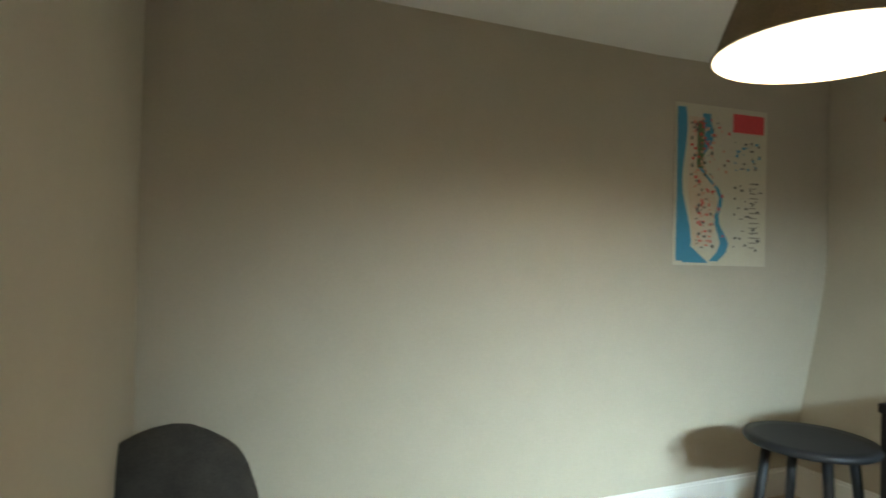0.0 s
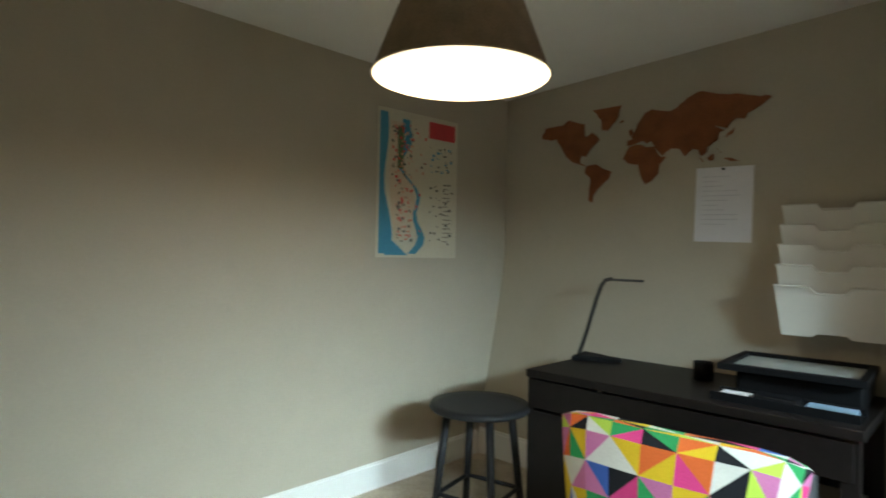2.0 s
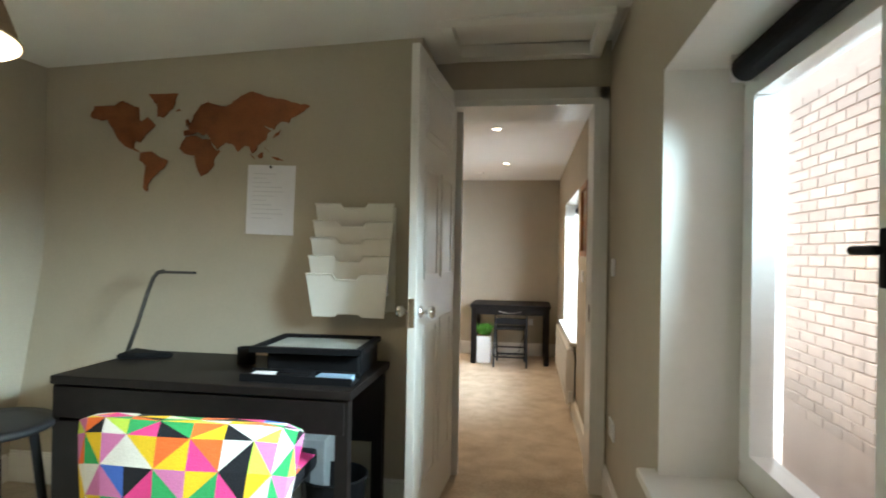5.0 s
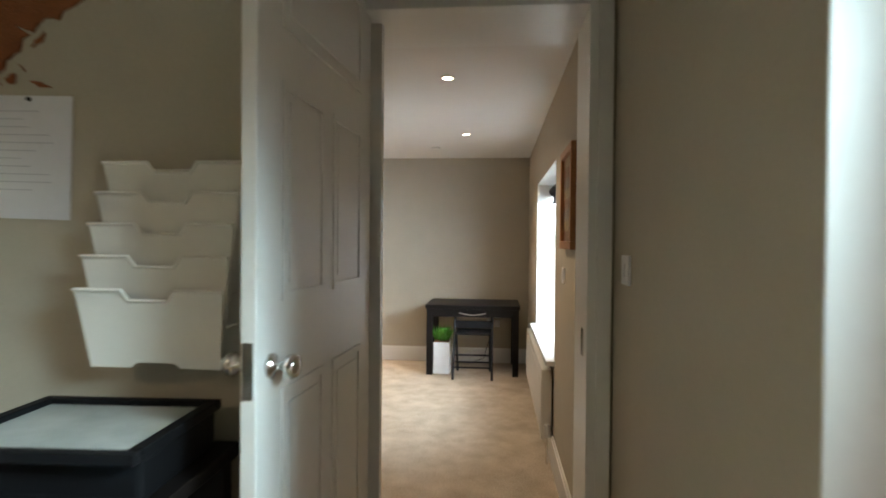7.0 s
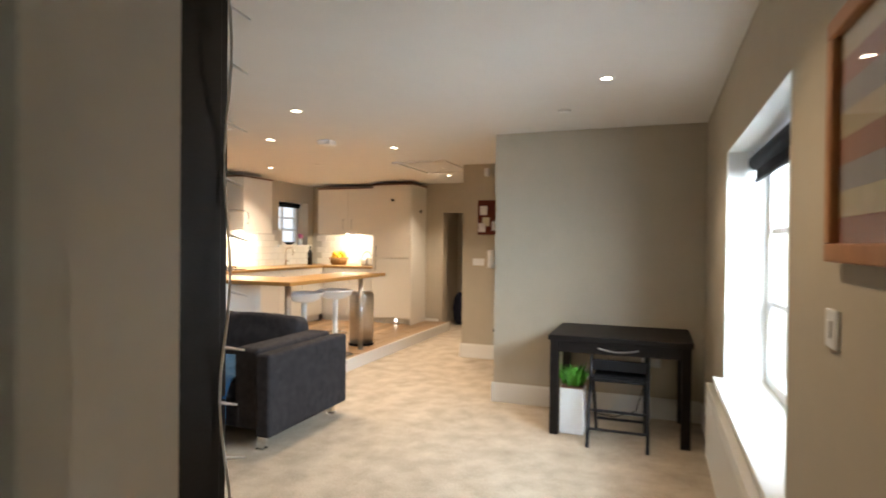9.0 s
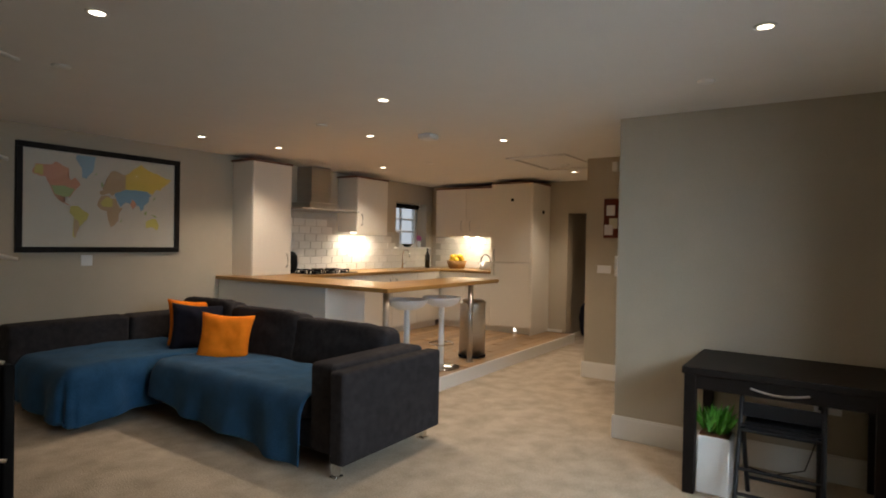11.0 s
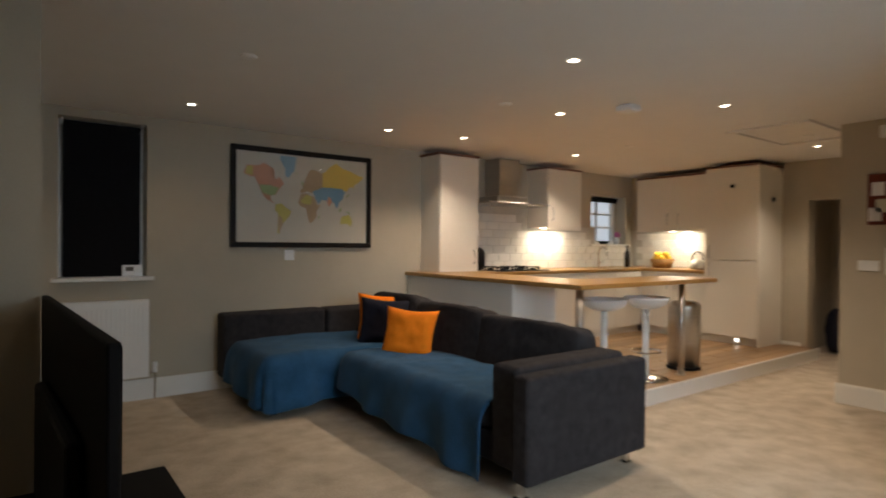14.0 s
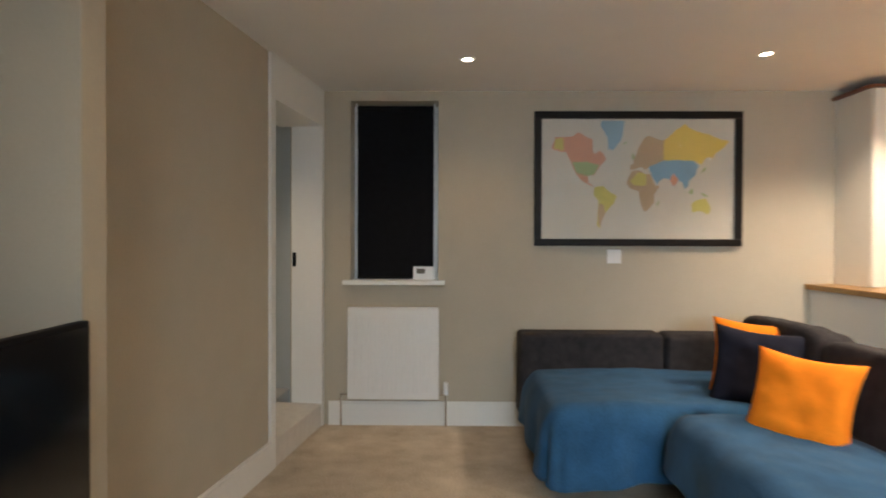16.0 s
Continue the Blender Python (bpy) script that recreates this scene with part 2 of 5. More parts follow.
def thing(name, label, category, at=(0, 0, 0), turn=0.0, group=""):
    ob = new(name)
    ob.empty_display_size = 0.1
    ob.matrix_basis = pose(*at, 0, 0, turn)
    return tagged(ob, label, category, group)


def structure(name, bm, mat, label, category="wall"):
    return tagged(part(name, bm, mat), label, category, kind="structure")


def boxes(*pairs):
    bm = bmesh.new()
    for a, b in pairs:
        bx(bm, a, b)
    return bm


# ---- structure ----
Z0, ZC, ZS, ZK = 0.0, 2.40, 0.15, 0.13      # living floor, ceiling, study floor, kitchen floor
ZSC = 2.37                                   # study ceiling
XD = 4.05                                    # wall behind the desk
structure("floor", boxes(((4.60, -0.82, -0.2), (14.6, 5.6, 0.0))), CARPET, "mottled beige cut-pile carpet of the living room", "floor")
structure("floor_study", boxes(((0.5, -0.82, -0.2), (4.60, 2.5, ZS))), CARPET, "mottled beige carpet of the raised study floor", "floor")
structure("ceiling", boxes(((4.72, -1.2, ZC), (14.6, 5.7, ZC + 0.15))), CEIL, "smooth white painted living room ceiling", "ceiling")
cs = structure("ceiling_study", boxes(((0.5, -1.2, ZSC), (3.9, 2.5, ZSC + 0.2)), ((3.9, 0.0, ZSC), (4.72, 2.5, ZSC + 0.2)), ((3.9, -0.82, ZSC + 0.06), (4.55, 0.0, ZSC + 0.2)), ((3.9, -1.2, ZSC), (4.72, -0.82, ZSC + 0.2))), CEIL, "white painted study ceiling with a loft hatch recess", "ceiling")
for v in cs.data.vertices:          # the ceiling falls gently towards the long wall
    v.co.z += 0.06 - 0.043 * v.co.y

# the long study wall is upright above and bellies outwards below
bm = bmesh.new()
rows = []
for k in range(25):
    z = ZS + (ZSC - ZS) * k / 24
    d = max(0.0, (1.40 - z) / 1.25) ** 1.15
    rows.append([bm.verts.new((x, 2.13 + d * (0.12 if x < 3.0 else 0.12 + 0.09 * (x - 3.0)) + (0.07 if x < 3.0 else 0.07 * (XD - x) / 1.05), z)) for x in (0.7, 1.6, 2.4, 3.0, 3.5, XD + 0.02)])
for a, b in zip(rows, rows[1:]):
    for i in range(5):
        bm.faces.new((a[i], a[i + 1], b[i + 1], b[i]))
ext = bmesh.ops.extrude_face_region(bm, geom=bm.faces[:])
for v in [g for g in ext["geom"] if isinstance(g, bmesh.types.BMVert)]:
    v.co.y = 2.62
structure("wall_study_long", bm, PAINT, "greige painted study wall that bellies out towards the floor")
structure("wall_study_desk", boxes(((XD, 0.11, ZS), (4.45, 2.45, ZSC + 0.12))), PAINT, "greige painted study wall behind the desk")
structure("wall_study_left", boxes(((0.7, -0.82, ZS), (0.88, 2.45, ZSC + 0.15))), PAINT, "greige painted study wall in shade")
Y = -0.82
SW = (1.70, 3.25, 0.71, 1.99)       # study window: x, x, sill, head
LW = (6.27, 7.90, 0.66, 1.95)      # living window
pieces = []
for x0, x1, w, top in ((0.5, 4.72, SW, ZSC + 0.15), (4.72, 9.5, LW, ZC)):
    pieces.append(boxes(((x0, Y - 0.30, -0.2), (w[0], Y, top)), ((w[1], Y - 0.30, -0.2), (x1, Y, top)), ((w[0], Y - 0.30, -0.2), (w[1], Y, w[2])), ((w[0], Y - 0.30, w[3]), (w[1], Y, top))))
structure("wall_study_window", pieces[0], PAINT, "greige painted outer wall of the study with a deep window opening")
structure("wall_living_window", pieces[1], PAINT, "greige painted outer wall of the living room with a deep window opening")
structure("wall_door", boxes(((4.45, 0.11, -0.1), (4.82, 2.70, ZC + 0.14)), ((4.45, -0.82, 2.22), (4.82, 0.11, ZC + 0.14)), ((4.45, -0.82, -0.1), (4.72, -0.765, 2.22))), PAINT, "greige painted wall between study and living room")
structure("wall_alcove", boxes(((4.72, 2.60, 0), (5.465, 2.70, ZC))), PAINT, "greige painted return wall of the television alcove")
# the bathroom wall runs slightly askew; its parts are laid out along it and turned into place
SKEW = pose(5.447, 5.32, 0, 0, 0, -7.4)
bath_wall = structure("wall_bathroom", boxes(((-0.30, -2.62, 0), (0, -0.84, ZC)), ((-0.30, -0.84, 2.17), (0, 0.03, ZC))), PAINT, "greige painted thick wall with a bathroom doorway")
bath_wall.matrix_basis = SKEW
BW = (5.655, 6.285, 1.04, 2.33)
KW = (12.12, 12.95, 1.36, 2.09)
structure("wall_back", boxes(((5.22, 5.32, 0), (BW[0], 5.62, ZC)), ((BW[0], 5.32, 0), (BW[1], 5.62, BW[2])), ((BW[0], 5.32, BW[3]), (BW[1], 5.62, ZC)), ((BW[1], 5.32, 0), (KW[0], 5.62, ZC)),
                              ((KW[0], 5.32, 0), (KW[1], 5.62, KW[2])), ((KW[0], 5.32, KW[3]), (KW[1], 5.62, ZC)), ((KW[1], 5.32, 0), (13.3, 5.62, ZC))), PAINT, "greige painted back wall of living room and kitchen")
structure("wall_end", boxes(((13.12, 2.88, 0), (13.3, 5.32, ZC)), ((13.12, 1.84, 1.97), (13.3, 2.88, ZC))), PAINT, "warm greige kitchen end wall with a hall doorway")
structure("wall_table", boxes(((9.3, -0.82, 0), (9.5, 0.915, ZC))), PAINT, "greige painted wall behind the dark table")
structure("wall_recess", boxes(((9.5, 0.735, 0), (11.1, 0.915, ZC))), PAINT, "greige painted wall of the recess")
structure("wall_intercom", boxes(((11.1, 0.735, 0), (13.3, 1.82, ZC))), PAINT, "greige painted corner of wall with intercom and pinboard")
structure("wall_hall", boxes(((13.3, 1.6, 0), (14.5, 1.7, ZC)), ((13.3, 3.05, 0), (14.5, 3.15, ZC)), ((14.5, 1.6, 0), (14.6, 3.15, ZC))), PAINT, "dim greige hall walls beyond the doorway")
structure("wall_bath_inner", boxes(((3.9, 3.2, 0), (4.0, 5.8, ZC)), ((4.0, 5.7, 0), (5.22, 5.8, ZC)), ((4.0, 3.2, 0), (4.92, 3.3, ZC))), material("bathroom_paint", (0.46, 0.50, 0.52), 0.6, vary=0.03), "pale blue-grey bathroom wall")
structure("floor_bath", boxes(((4.0, 3.3, 0), (4.88, 5.7, 0.16)), ((4.88, 5.0, 0), (5.10, 5.7, 0.159))), material("bathroom_tile", (0.62, 0.58, 0.53), 0.4, scale=20, vary=0.1), "pale stone bathroom floor", "floor")
structure("ceiling_bath", boxes(((3.9, 3.2, ZC), (4.72, 5.8, ZC + 0.1))), CEIL, "white bathroom ceiling", "ceiling")
bath_trim = structure("trim_bath_door", boxes(((-0.30, -0.84, 0.16), (0.004, -0.81, 2.17)), ((0.0, -0.87, 0.0), (0.018, -0.81, ZC)), ((-0.21, -0.045, 0.16), (0.004, 0.0, 2.17)), ((0.004, -0.045, 0.0), (0.018, 0.0, ZC)), ((0.0, -0.81, 2.14), (0.018, -0.045, ZC)), ((-0.30, -0.81, 2.14), (0.0, -0.045, 2.17))), GLOSSW, "white gloss door lining and architrave", "trim")
bath_trim.matrix_basis = SKEW
part("strike_plate", box((-0.20, -0.052, 1.14), (-0.175, -0.045, 1.24)), BLACK, bath_trim, "dark latch plate")
bath_step = structure("floor_bath_step", boxes(((-0.46, -0.81, 0), (0.012, -0.045, 0.158))), bpy.data.materials["bathroom_tile"], "pale stone bathroom doorstep", "step")
bath_step.matrix_basis = SKEW
bm = boxes(((0.0, -2.6, 0), (0.018, -0.87, 0.155)), ((0.0, -2.6, 0.155), (0.010, -0.87, 0.17)))
structure("baseboard_bathroom", bm, GLOSSW, "white gloss painted skirting board", "skirting board").matrix_basis = SKEW


def skirting(name, runs, h=0.17, z=0.0):
    bm = bmesh.new()
    for (x0, y0), (x1, y1), (nx, ny) in runs:
        bx(bm, (x0, y0, z), (x1 + nx * 0.018, y1 + ny * 0.018, z + h - 0.015))
        bx(bm, (x0, y0, z + h - 0.015), (x1 + nx * 0.010, y1 + ny * 0.010, z + h))
    structure(name, bm, GLOSSW, "white gloss painted skirting board", "skirting board")


skirting("baseboard_living", [((9.3, -0.8), (9.3, 0.93), (-1, 0)), ((9.3, 0.915), (11.08, 0.915), (0, 1)), ((11.1, 0.935), (11.1, 1.84), (-1, 0)), ((11.1, 1.82), (13.1, 1.82), (0, 1)),
                              ((4.74, Y), (9.28, Y), (0, 1)), ((5.50, 5.32), (8.9, 5.32), (0, -1)), ((13.12, 2.90), (13.12, 3.14), (-1, 0)), ((4.84, 2.60), (5.465, 2.60), (0, -1))])
skirting("baseboard_study", [((XD, 0.13), (XD, 2.30), (-1, 0)), ((0.9, Y), (4.44, Y), (0, 1)), ((0.88, -0.8), (0.88, 2.2), (1, 0))], 0.16, ZS)
skirting("baseboard_study_long", [((0.9, 2.36), (XD - 0.02, 2.315), (0, -1))], 0.14, ZS)

# study doorway: lining, loft hatch
structure("trim_study_door", boxes(((4.56, -0.03, ZS), (4.60, 0.11, 2.19)), ((4.60, 0.092, ZS), (4.826, 0.11, 2.22)), ((4.44, -0.765, ZS), (4.725, -0.735, 2.22)), ((4.44, -0.735, 2.19), (4.826, 0.092, 2.22)), ((4.435, -0.81, ZS), (4.45, -0.765, 2.28)), ((4.435, -0.81, 2.22), (4.45, 0.09, 2.28))), GLOSSW, "white gloss study door lining", "trim")
part("strike_plate", box((4.50, -0.735, 1.04), (4.54, -0.731, 1.13)), CHROME, bpy.data.objects["trim_study_door"], "small steel strike plate")
hatch = thing("loft_hatch", "white boarded loft hatch with a dark gap in the ceiling", "hatch", (0, 0, ZSC + 0.073))
part("hatch_panel", box((3.96, -0.70, 0.035), (4.30, -0.04, 0.055)), CEIL, hatch)
for a, b in (((3.87, -0.76, -0.015), (3.95, 0.02, 0.05)), ((4.36, -0.76, -0.015), (4.44, 0.02, 0.05)), ((3.95, -0.76, -0.015), (4.36, -0.70, 0.05)), ((3.95, -0.04, -0.015), (4.36, 0.02, 0.05))):
    part("ceiling_frame", box(a, b, bevel=0.004), GLOSSW, hatch)

# glowing overcast distance and the neighbour's brick wall
structure("backdrop", boxes(((4.6, -3.2, -0.5), (10.5, -3.1, 4.5))), DAYM, "bright overcast daylight outside", "sky")
structure("backdrop_kitchen", boxes(((11.0, 7.2, -0.5), (15.5, 7.3, 4.5))), DAYM, "bright overcast daylight outside the kitchen", "sky")
structure("ground", boxes(((-30, -40, -0.6), (40, -1.13, -0.5))), MORTAR, "pale paving outside", "ground")

# ---- windows ----


def window(name, w, yi, yo, panes, label, sill=True, bars=True, side=1):
    """A window in a wall: w = x, x, sill, head; yi room face, yo frame plane; side 1: the room lies at +y."""
    x0, x1, z0, z1 = w
    ob = thing(name, label, "window", (0, yo, 0))
    ob["kind"] = "structure"
    d = 0.035
    for a, b in (((x0, -d, z0), (x1, d, z0 + 0.06)), ((x0, -d, z1 - 0.06), (x1, d, z1)), ((x0, -d, z0 + 0.06), (x0 + 0.06, d, z1 - 0.06)), ((x1 - 0.06, -d, z0 + 0.06), (x1, d, z1 - 0.06))):
        part("window_frame", box(a, b, bevel=0.006), PVC, ob)
    n, m = panes
    gx, gz = (x1 - x0 - 0.12) / n, (z1 - z0 - 0.12) / m
    for i in range(n):
        xa, xb = x0 + 0.06 + gx * i, x0 + 0.06 + gx * (i + 1)
        if not bars:
            bm = boxes(((xa, -0.02, z0 + 0.06), (xa + 0.055, 0.045, z1 - 0.06)), ((xb - 0.055, -0.02, z0 + 0.06), (xb, 0.045, z1 - 0.06)), ((xa + 0.055, -0.02, z0 + 0.06), (xb - 0.055, 0.045, z0 + 0.115)), ((xa + 0.055, -0.02, z1 - 0.115), (xb - 0.055, 0.045, z1 - 0.06)))
            sash = part("sash", bm, PVC, ob)
            if i == n - 1:
                bm = box((xa + 0.014, 0.045, 1.35), (xa + 0.036, 0.056, 1.46), bevel=0.004)
                part("handle", bx(bm, (xa + 0.016, 0.056, 1.41), (xa + 0.11, 0.075, 1.428), bevel=0.008), BLACK, sash, "dark window handle")
        for j in range(m):
            za, zb = z0 + 0.06 + gz * j, z0 + 0.06 + gz * (j + 1)
            p = part("pane", box((xa + 0.004, -0.004, za + 0.004), (xb - 0.004, 0.004, zb - 0.004)), GLASS, ob)
            p.visible_shadow = False
    if bars:
        for i in range(1, n):
            x = x0 + 0.06 + gx * i
            part("glazing_bar", box((x - 0.014, -0.02, z0 + 0.06), (x + 0.014, 0.02, z1 - 0.06), bevel=0.004), PVC, ob)
        for j in range(1, m):
            z = z0 + 0.06 + gz * j
            part("glazing_bar", box((x0 + 0.06, -0.022, z - 0.014), (x1 - 0.06, 0.022, z + 0.014), bevel=0.004), PVC, ob)
    if sill:
        part("window_sill", box((x0 - 0.05, 0.036 * side, z0 - 0.028), (x1 + 0.05, yi - yo + 0.06 * side, z0 + 0.004), bevel=0.006), GLOSSW, ob)
    return ob


window("window_1", SW, Y, Y - 0.27, (2, 1), "white plastic casement window with a deep sill", bars=False)
window("window_2", LW, Y, Y - 0.24, (4, 3), "white glazing-bar window with a deep white sill")
window("window_3", (BW[0], BW[1], BW[2], BW[3]), 5.32, 5.52, (1, 1), "narrow white window behind a lowered black blind", bars=True, side=-1)
window("window_4", KW, 5.32, 5.56, (2, 3), "small white glazing-bar kitchen window", side=-1)
# white reveals of the deep openings
for nm, w in (("reveal_1", SW), ("reveal_2", LW)):
    structure(nm, boxes(((w[0], Y - 0.235, w[2]), (w[0] + 0.004, Y + 0.002, w[3])), ((w[1] - 0.004, Y - 0.235, w[2]), (w[1], Y + 0.002, w[3])), ((w[0], Y - 0.235, w[3] - 0.004), (w[1], Y + 0.002, w[3]))), GLOSSW, "white painted window reveal", "reveal")


def roller(name, x0, x1, y, z, r, drop, label):
    ob = thing(name, label, "blind", (0, y, z))
    part("roll", rod((x0, 0, 0), (x1, 0, 0), r), BLIND, ob, smooth=False)
    part("bracket", box((x0 - 0.012, -r, -r), (x0, r, r + 0.02)), PVC, ob, "white end bracket")
    part("bracket", box((x1, -r, -r), (x1 + 0.012, r, r + 0.02)), PVC, ob, "white end bracket")
    if drop:
        part("fabric", box((x0, -0.002, -drop), (x1, 0.002, -r * 0.3)), BLIND, ob)
        part("bottom_bar", rod((x0, 0, -drop), (x1, 0, -drop), 0.010), BLACK, ob)
    return ob


roller("roller_blind", 1.73, 3.11, Y - 0.19, 1.945, 0.038, 0, "rolled-up black roller blind at the study window head")
roller("roller_blind", 6.31, 7.86, Y - 0.14, 1.88, 0.042, 0.10, "nearly rolled-up black roller blind in the living room")
roller("roller_blind", 5.69, 6.25, 5.42, 2.295, 0.02, 1.24, "lowered black roller blind covering the narrow window")
roller("roller_blind", 12.15, 12.92, 5.48, 2.05, 0.03, 0.04, "rolled-up dark kitchen roller blind")

# ---- study ----
door = thing("door_1", "white panelled study door standing open, with chrome knobs", "door", (4.52, 0.0, ZS + 0.01), 176.3)
door["kind"] = "structure"
DW, DH = 0.83, 2.11
part("leaf", box((0, -0.036, 0), (DW, 0.0, DH), bevel=0.003), GLOSSW, door)
for y, s in ((0.0, 1), (-0.036, -1)):
    for x0, x1, z0, z1 in ((0.10, 0.32, 0.22, 0.92), (0.38, 0.60, 0.22, 0.92), (0.10, 0.32, 1.12, 1.62), (0.38, 0.60, 1.12, 1.62), (0.10, 0.60, 1.74, 2.04)):
        x0, x1 = x0 * DW / 0.70, x1 * DW / 0.70
        bm = boxes(((x0, y, z0), (x1, y + s * 0.006, z0 + 0.02)), ((x0, y, z1 - 0.02), (x1, y + s * 0.006, z1)), ((x0, y, z0 + 0.02), (x0 + 0.02, y + s * 0.006, z1 - 0.02)), ((x1 - 0.02, y, z0 + 0.02), (x1, y + s * 0.006, z1 - 0.02)))
        bx(bm, (x0 + 0.04, y, z0 + 0.04), (x1 - 0.04, y + s * 0.004, z1 - 0.04))
        part("panel", bm, GLOSSW, door)
    bm = lathe([(0.0, 0), (0.027, 0), (0.027, 0.006), (0.011, 0.010), (0.010, 0.030), (0.024, 0.040), (0.028, 0.052), (0.022, 0.064), (0.0, 0.068)])
    bmesh.ops.transform(bm, matrix=Matrix.Translation((DW - 0.065, y, 0.985)) @ Matrix.Rotation(radians(-90 * s), 4, "X"), verts=bm.verts)
    part("door_knob", bm, CHROME, door, "polished chrome knob", smooth=True)
part("latch_plate", box((DW, -0.03, 0.925), (DW + 0.003, -0.006, 1.045)), CHROME, door, "steel latch plate")
for z in (0.2, 1.05, 1.9):
    part("hinge", rod((0.002, -0.040, z), (0.002, -0.040, z + 0.09), 0.006, n=10), CHROME, door)

desk = thing("desk", "black-brown wooden desk with a drawer front against the wall", "desk", (0, 0, ZS))
TZ = 0.876 - ZS
part("desktop", box((3.42, 0.24, TZ - 0.035), (XD - 0.02, 1.50, TZ), bevel=0.004), ESPRESSO, desk)
part("side_panel", box((3.44, 1.47, 0), (XD - 0.03, 1.498, TZ - 0.035)), ESPRESSO, desk)
part("cabinet_panel", box((3.44, 1.10, 0.02), (XD - 0.03, 1.13, TZ - 0.035)), ESPRESSO, desk)
part("drawer_front", box((3.43, 0.27, TZ - 0.17), (3.45, 1.495, TZ - 0.045), bevel=0.003), ESPRESSO, desk)
part("door_front", box((3.43, 1.10, 0.04), (3.45, 1.495, TZ - 0.185), bevel=0.003), ESPRESSO, desk)
for x in (3.46, 3.98):
    part("leg", box((x - 0.025, 0.255, 0), (x + 0.025, 0.305, TZ - 0.035)), ESPRESSO, desk)
part("back_panel", box((3.99, 0.31, 0.35), (4.01, 1.10, TZ - 0.04)), ESPRESSO, desk)

# patchwork chair: every patch of the cover is a face of its own colour


def patchwork(rows, cols, shape, seed):
    rnd = random.Random(seed)
    bm = bmesh.new()
    g = [[bm.verts.new(shape(i / cols, j / rows)) for i in range(cols + 1)] for j in range(rows + 1)]
    last = 0
    for j in range(rows):
        for i in range(cols):
            a, b, c, d = g[j][i], g[j][i + 1], g[j + 1][i + 1], g[j + 1][i]
            for f in (((a, b, c), (a, c, d)) if (i + j) % 2 else ((a, b, d), (b, c, d))):
                k = rnd.choice([q for q in (0, 0, 0, 0, 1, 1, 2, 2, 3, 3, 4, 4, 5, 5, 6, 7, 8) if q != last])
                last = k
                bm.faces.new(f).material_index = k
    return bm


chair = thing("patchwork_chair", "upholstered chair in bright multicoloured triangle patchwork at the desk", "chair", (3.13, 0.735, ZS), 2)


def back_shape(u, v):
    # runs over the padded back from the inner foot across the top to the outer foot, closing at both sides
    a, e = v * 2 - 1, math.sin(math.pi / 2 * (2 * u - 1))
    rise = math.copysign(abs(math.sin(math.pi / 2 * a)) ** 0.75, a)
    h = 0.675 - 0.05 * abs(a) ** 3 - max(0.0, abs(a) - 0.22) * 0.66 - 0.035 * abs(e) ** 6
    wide = 0.352 + 0.06 * (h - 0.30) / 0.36
    t = 0.062 * min(1.0, abs(rise) * 1.5) * (1 if a > 0 else -1) * math.sqrt(max(0.0, 1 - abs(e) ** 7))
    return (-t - 0.10 * (0.6 - h) + 0.045 * e * e, -e * wide, h)


part("backrest", patchwork(14, 11, back_shape, 5), PATCH, chair)


def seat_shape(u, v):
    a, b = 2 * u - 1, 2 * v - 1
    return (0.05 + 0.25 * (b + 1) * 0.98, a * 0.31, 0.47 - 0.05 * abs(a) ** 6 - 0.05 * abs(b) ** 6)


part("seat", patchwork(6, 7, seat_shape, 9), PATCH, chair)
part("seat_base", box((0.04, -0.30, 0.34), (0.53, 0.30, 0.425), bevel=0.02), PATCH[0], chair)
for x in (0.07, 0.49):
    for y in (-0.26, 0.26):
        part("leg", rod((x, y, 0), (x, y, 0.345), 0.014, 0.02), STOOLBLK, chair)

stool = thing("stool", "round black wooden stool beside the desk", "stool", (3.33, 1.695, ZS))
part("seat", lathe([(0, 0.485), (0.19, 0.485), (0.218, 0.492), (0.226, 0.505), (0.218, 0.518), (0.18, 0.516), (0, 0.514)], 40), STOOLBLK, stool, smooth=True)
for k in range(4):
    a = radians(45 + 90 * k + 12)
    c, s = math.cos(a), math.sin(a)
    part("leg", rod((0.205 * c, 0.205 * s, 0), (0.145 * c, 0.145 * s, 0.49), 0.016, 0.018, n=14), STOOLBLK, stool, smooth=True)
    a2 = a + math.pi / 2
    part("stretcher", rod((0.188 * c, 0.188 * s, 0.13), (0.188 * math.cos(a2), 0.188 * math.sin(a2), 0.13), 0.010, n=10), STOOLBLK, stool)

stool.scale = (1.06, 1.06, 1.06)
GREYF = material("grey_chair_fabric", (0.055, 0.050, 0.045), 0.95, scale=220, vary=0.35, bump=0.4)
grey = thing("armchair", "dark grey armchair with a rounded back in the study corner", "armchair", (1.10, 1.82, ZS), 0)
part("backrest", soft((-0.09, 0.12, 0.45), (0.50, 0.20, 0.56), 2.0, crease=0.008), GREYF, grey, smooth=True)
part("seat", soft((0.03, -0.15, 0.36), (0.42, 0.46, 0.14), 5), GREYF, grey, smooth=True)
for x in (-0.10, 0.16):
    for y in (-0.30, 0.14):
        part("leg", rod((x, y, 0), (x, y, 0.31), 0.012, 0.018, n=12), STOOLBLK, grey)

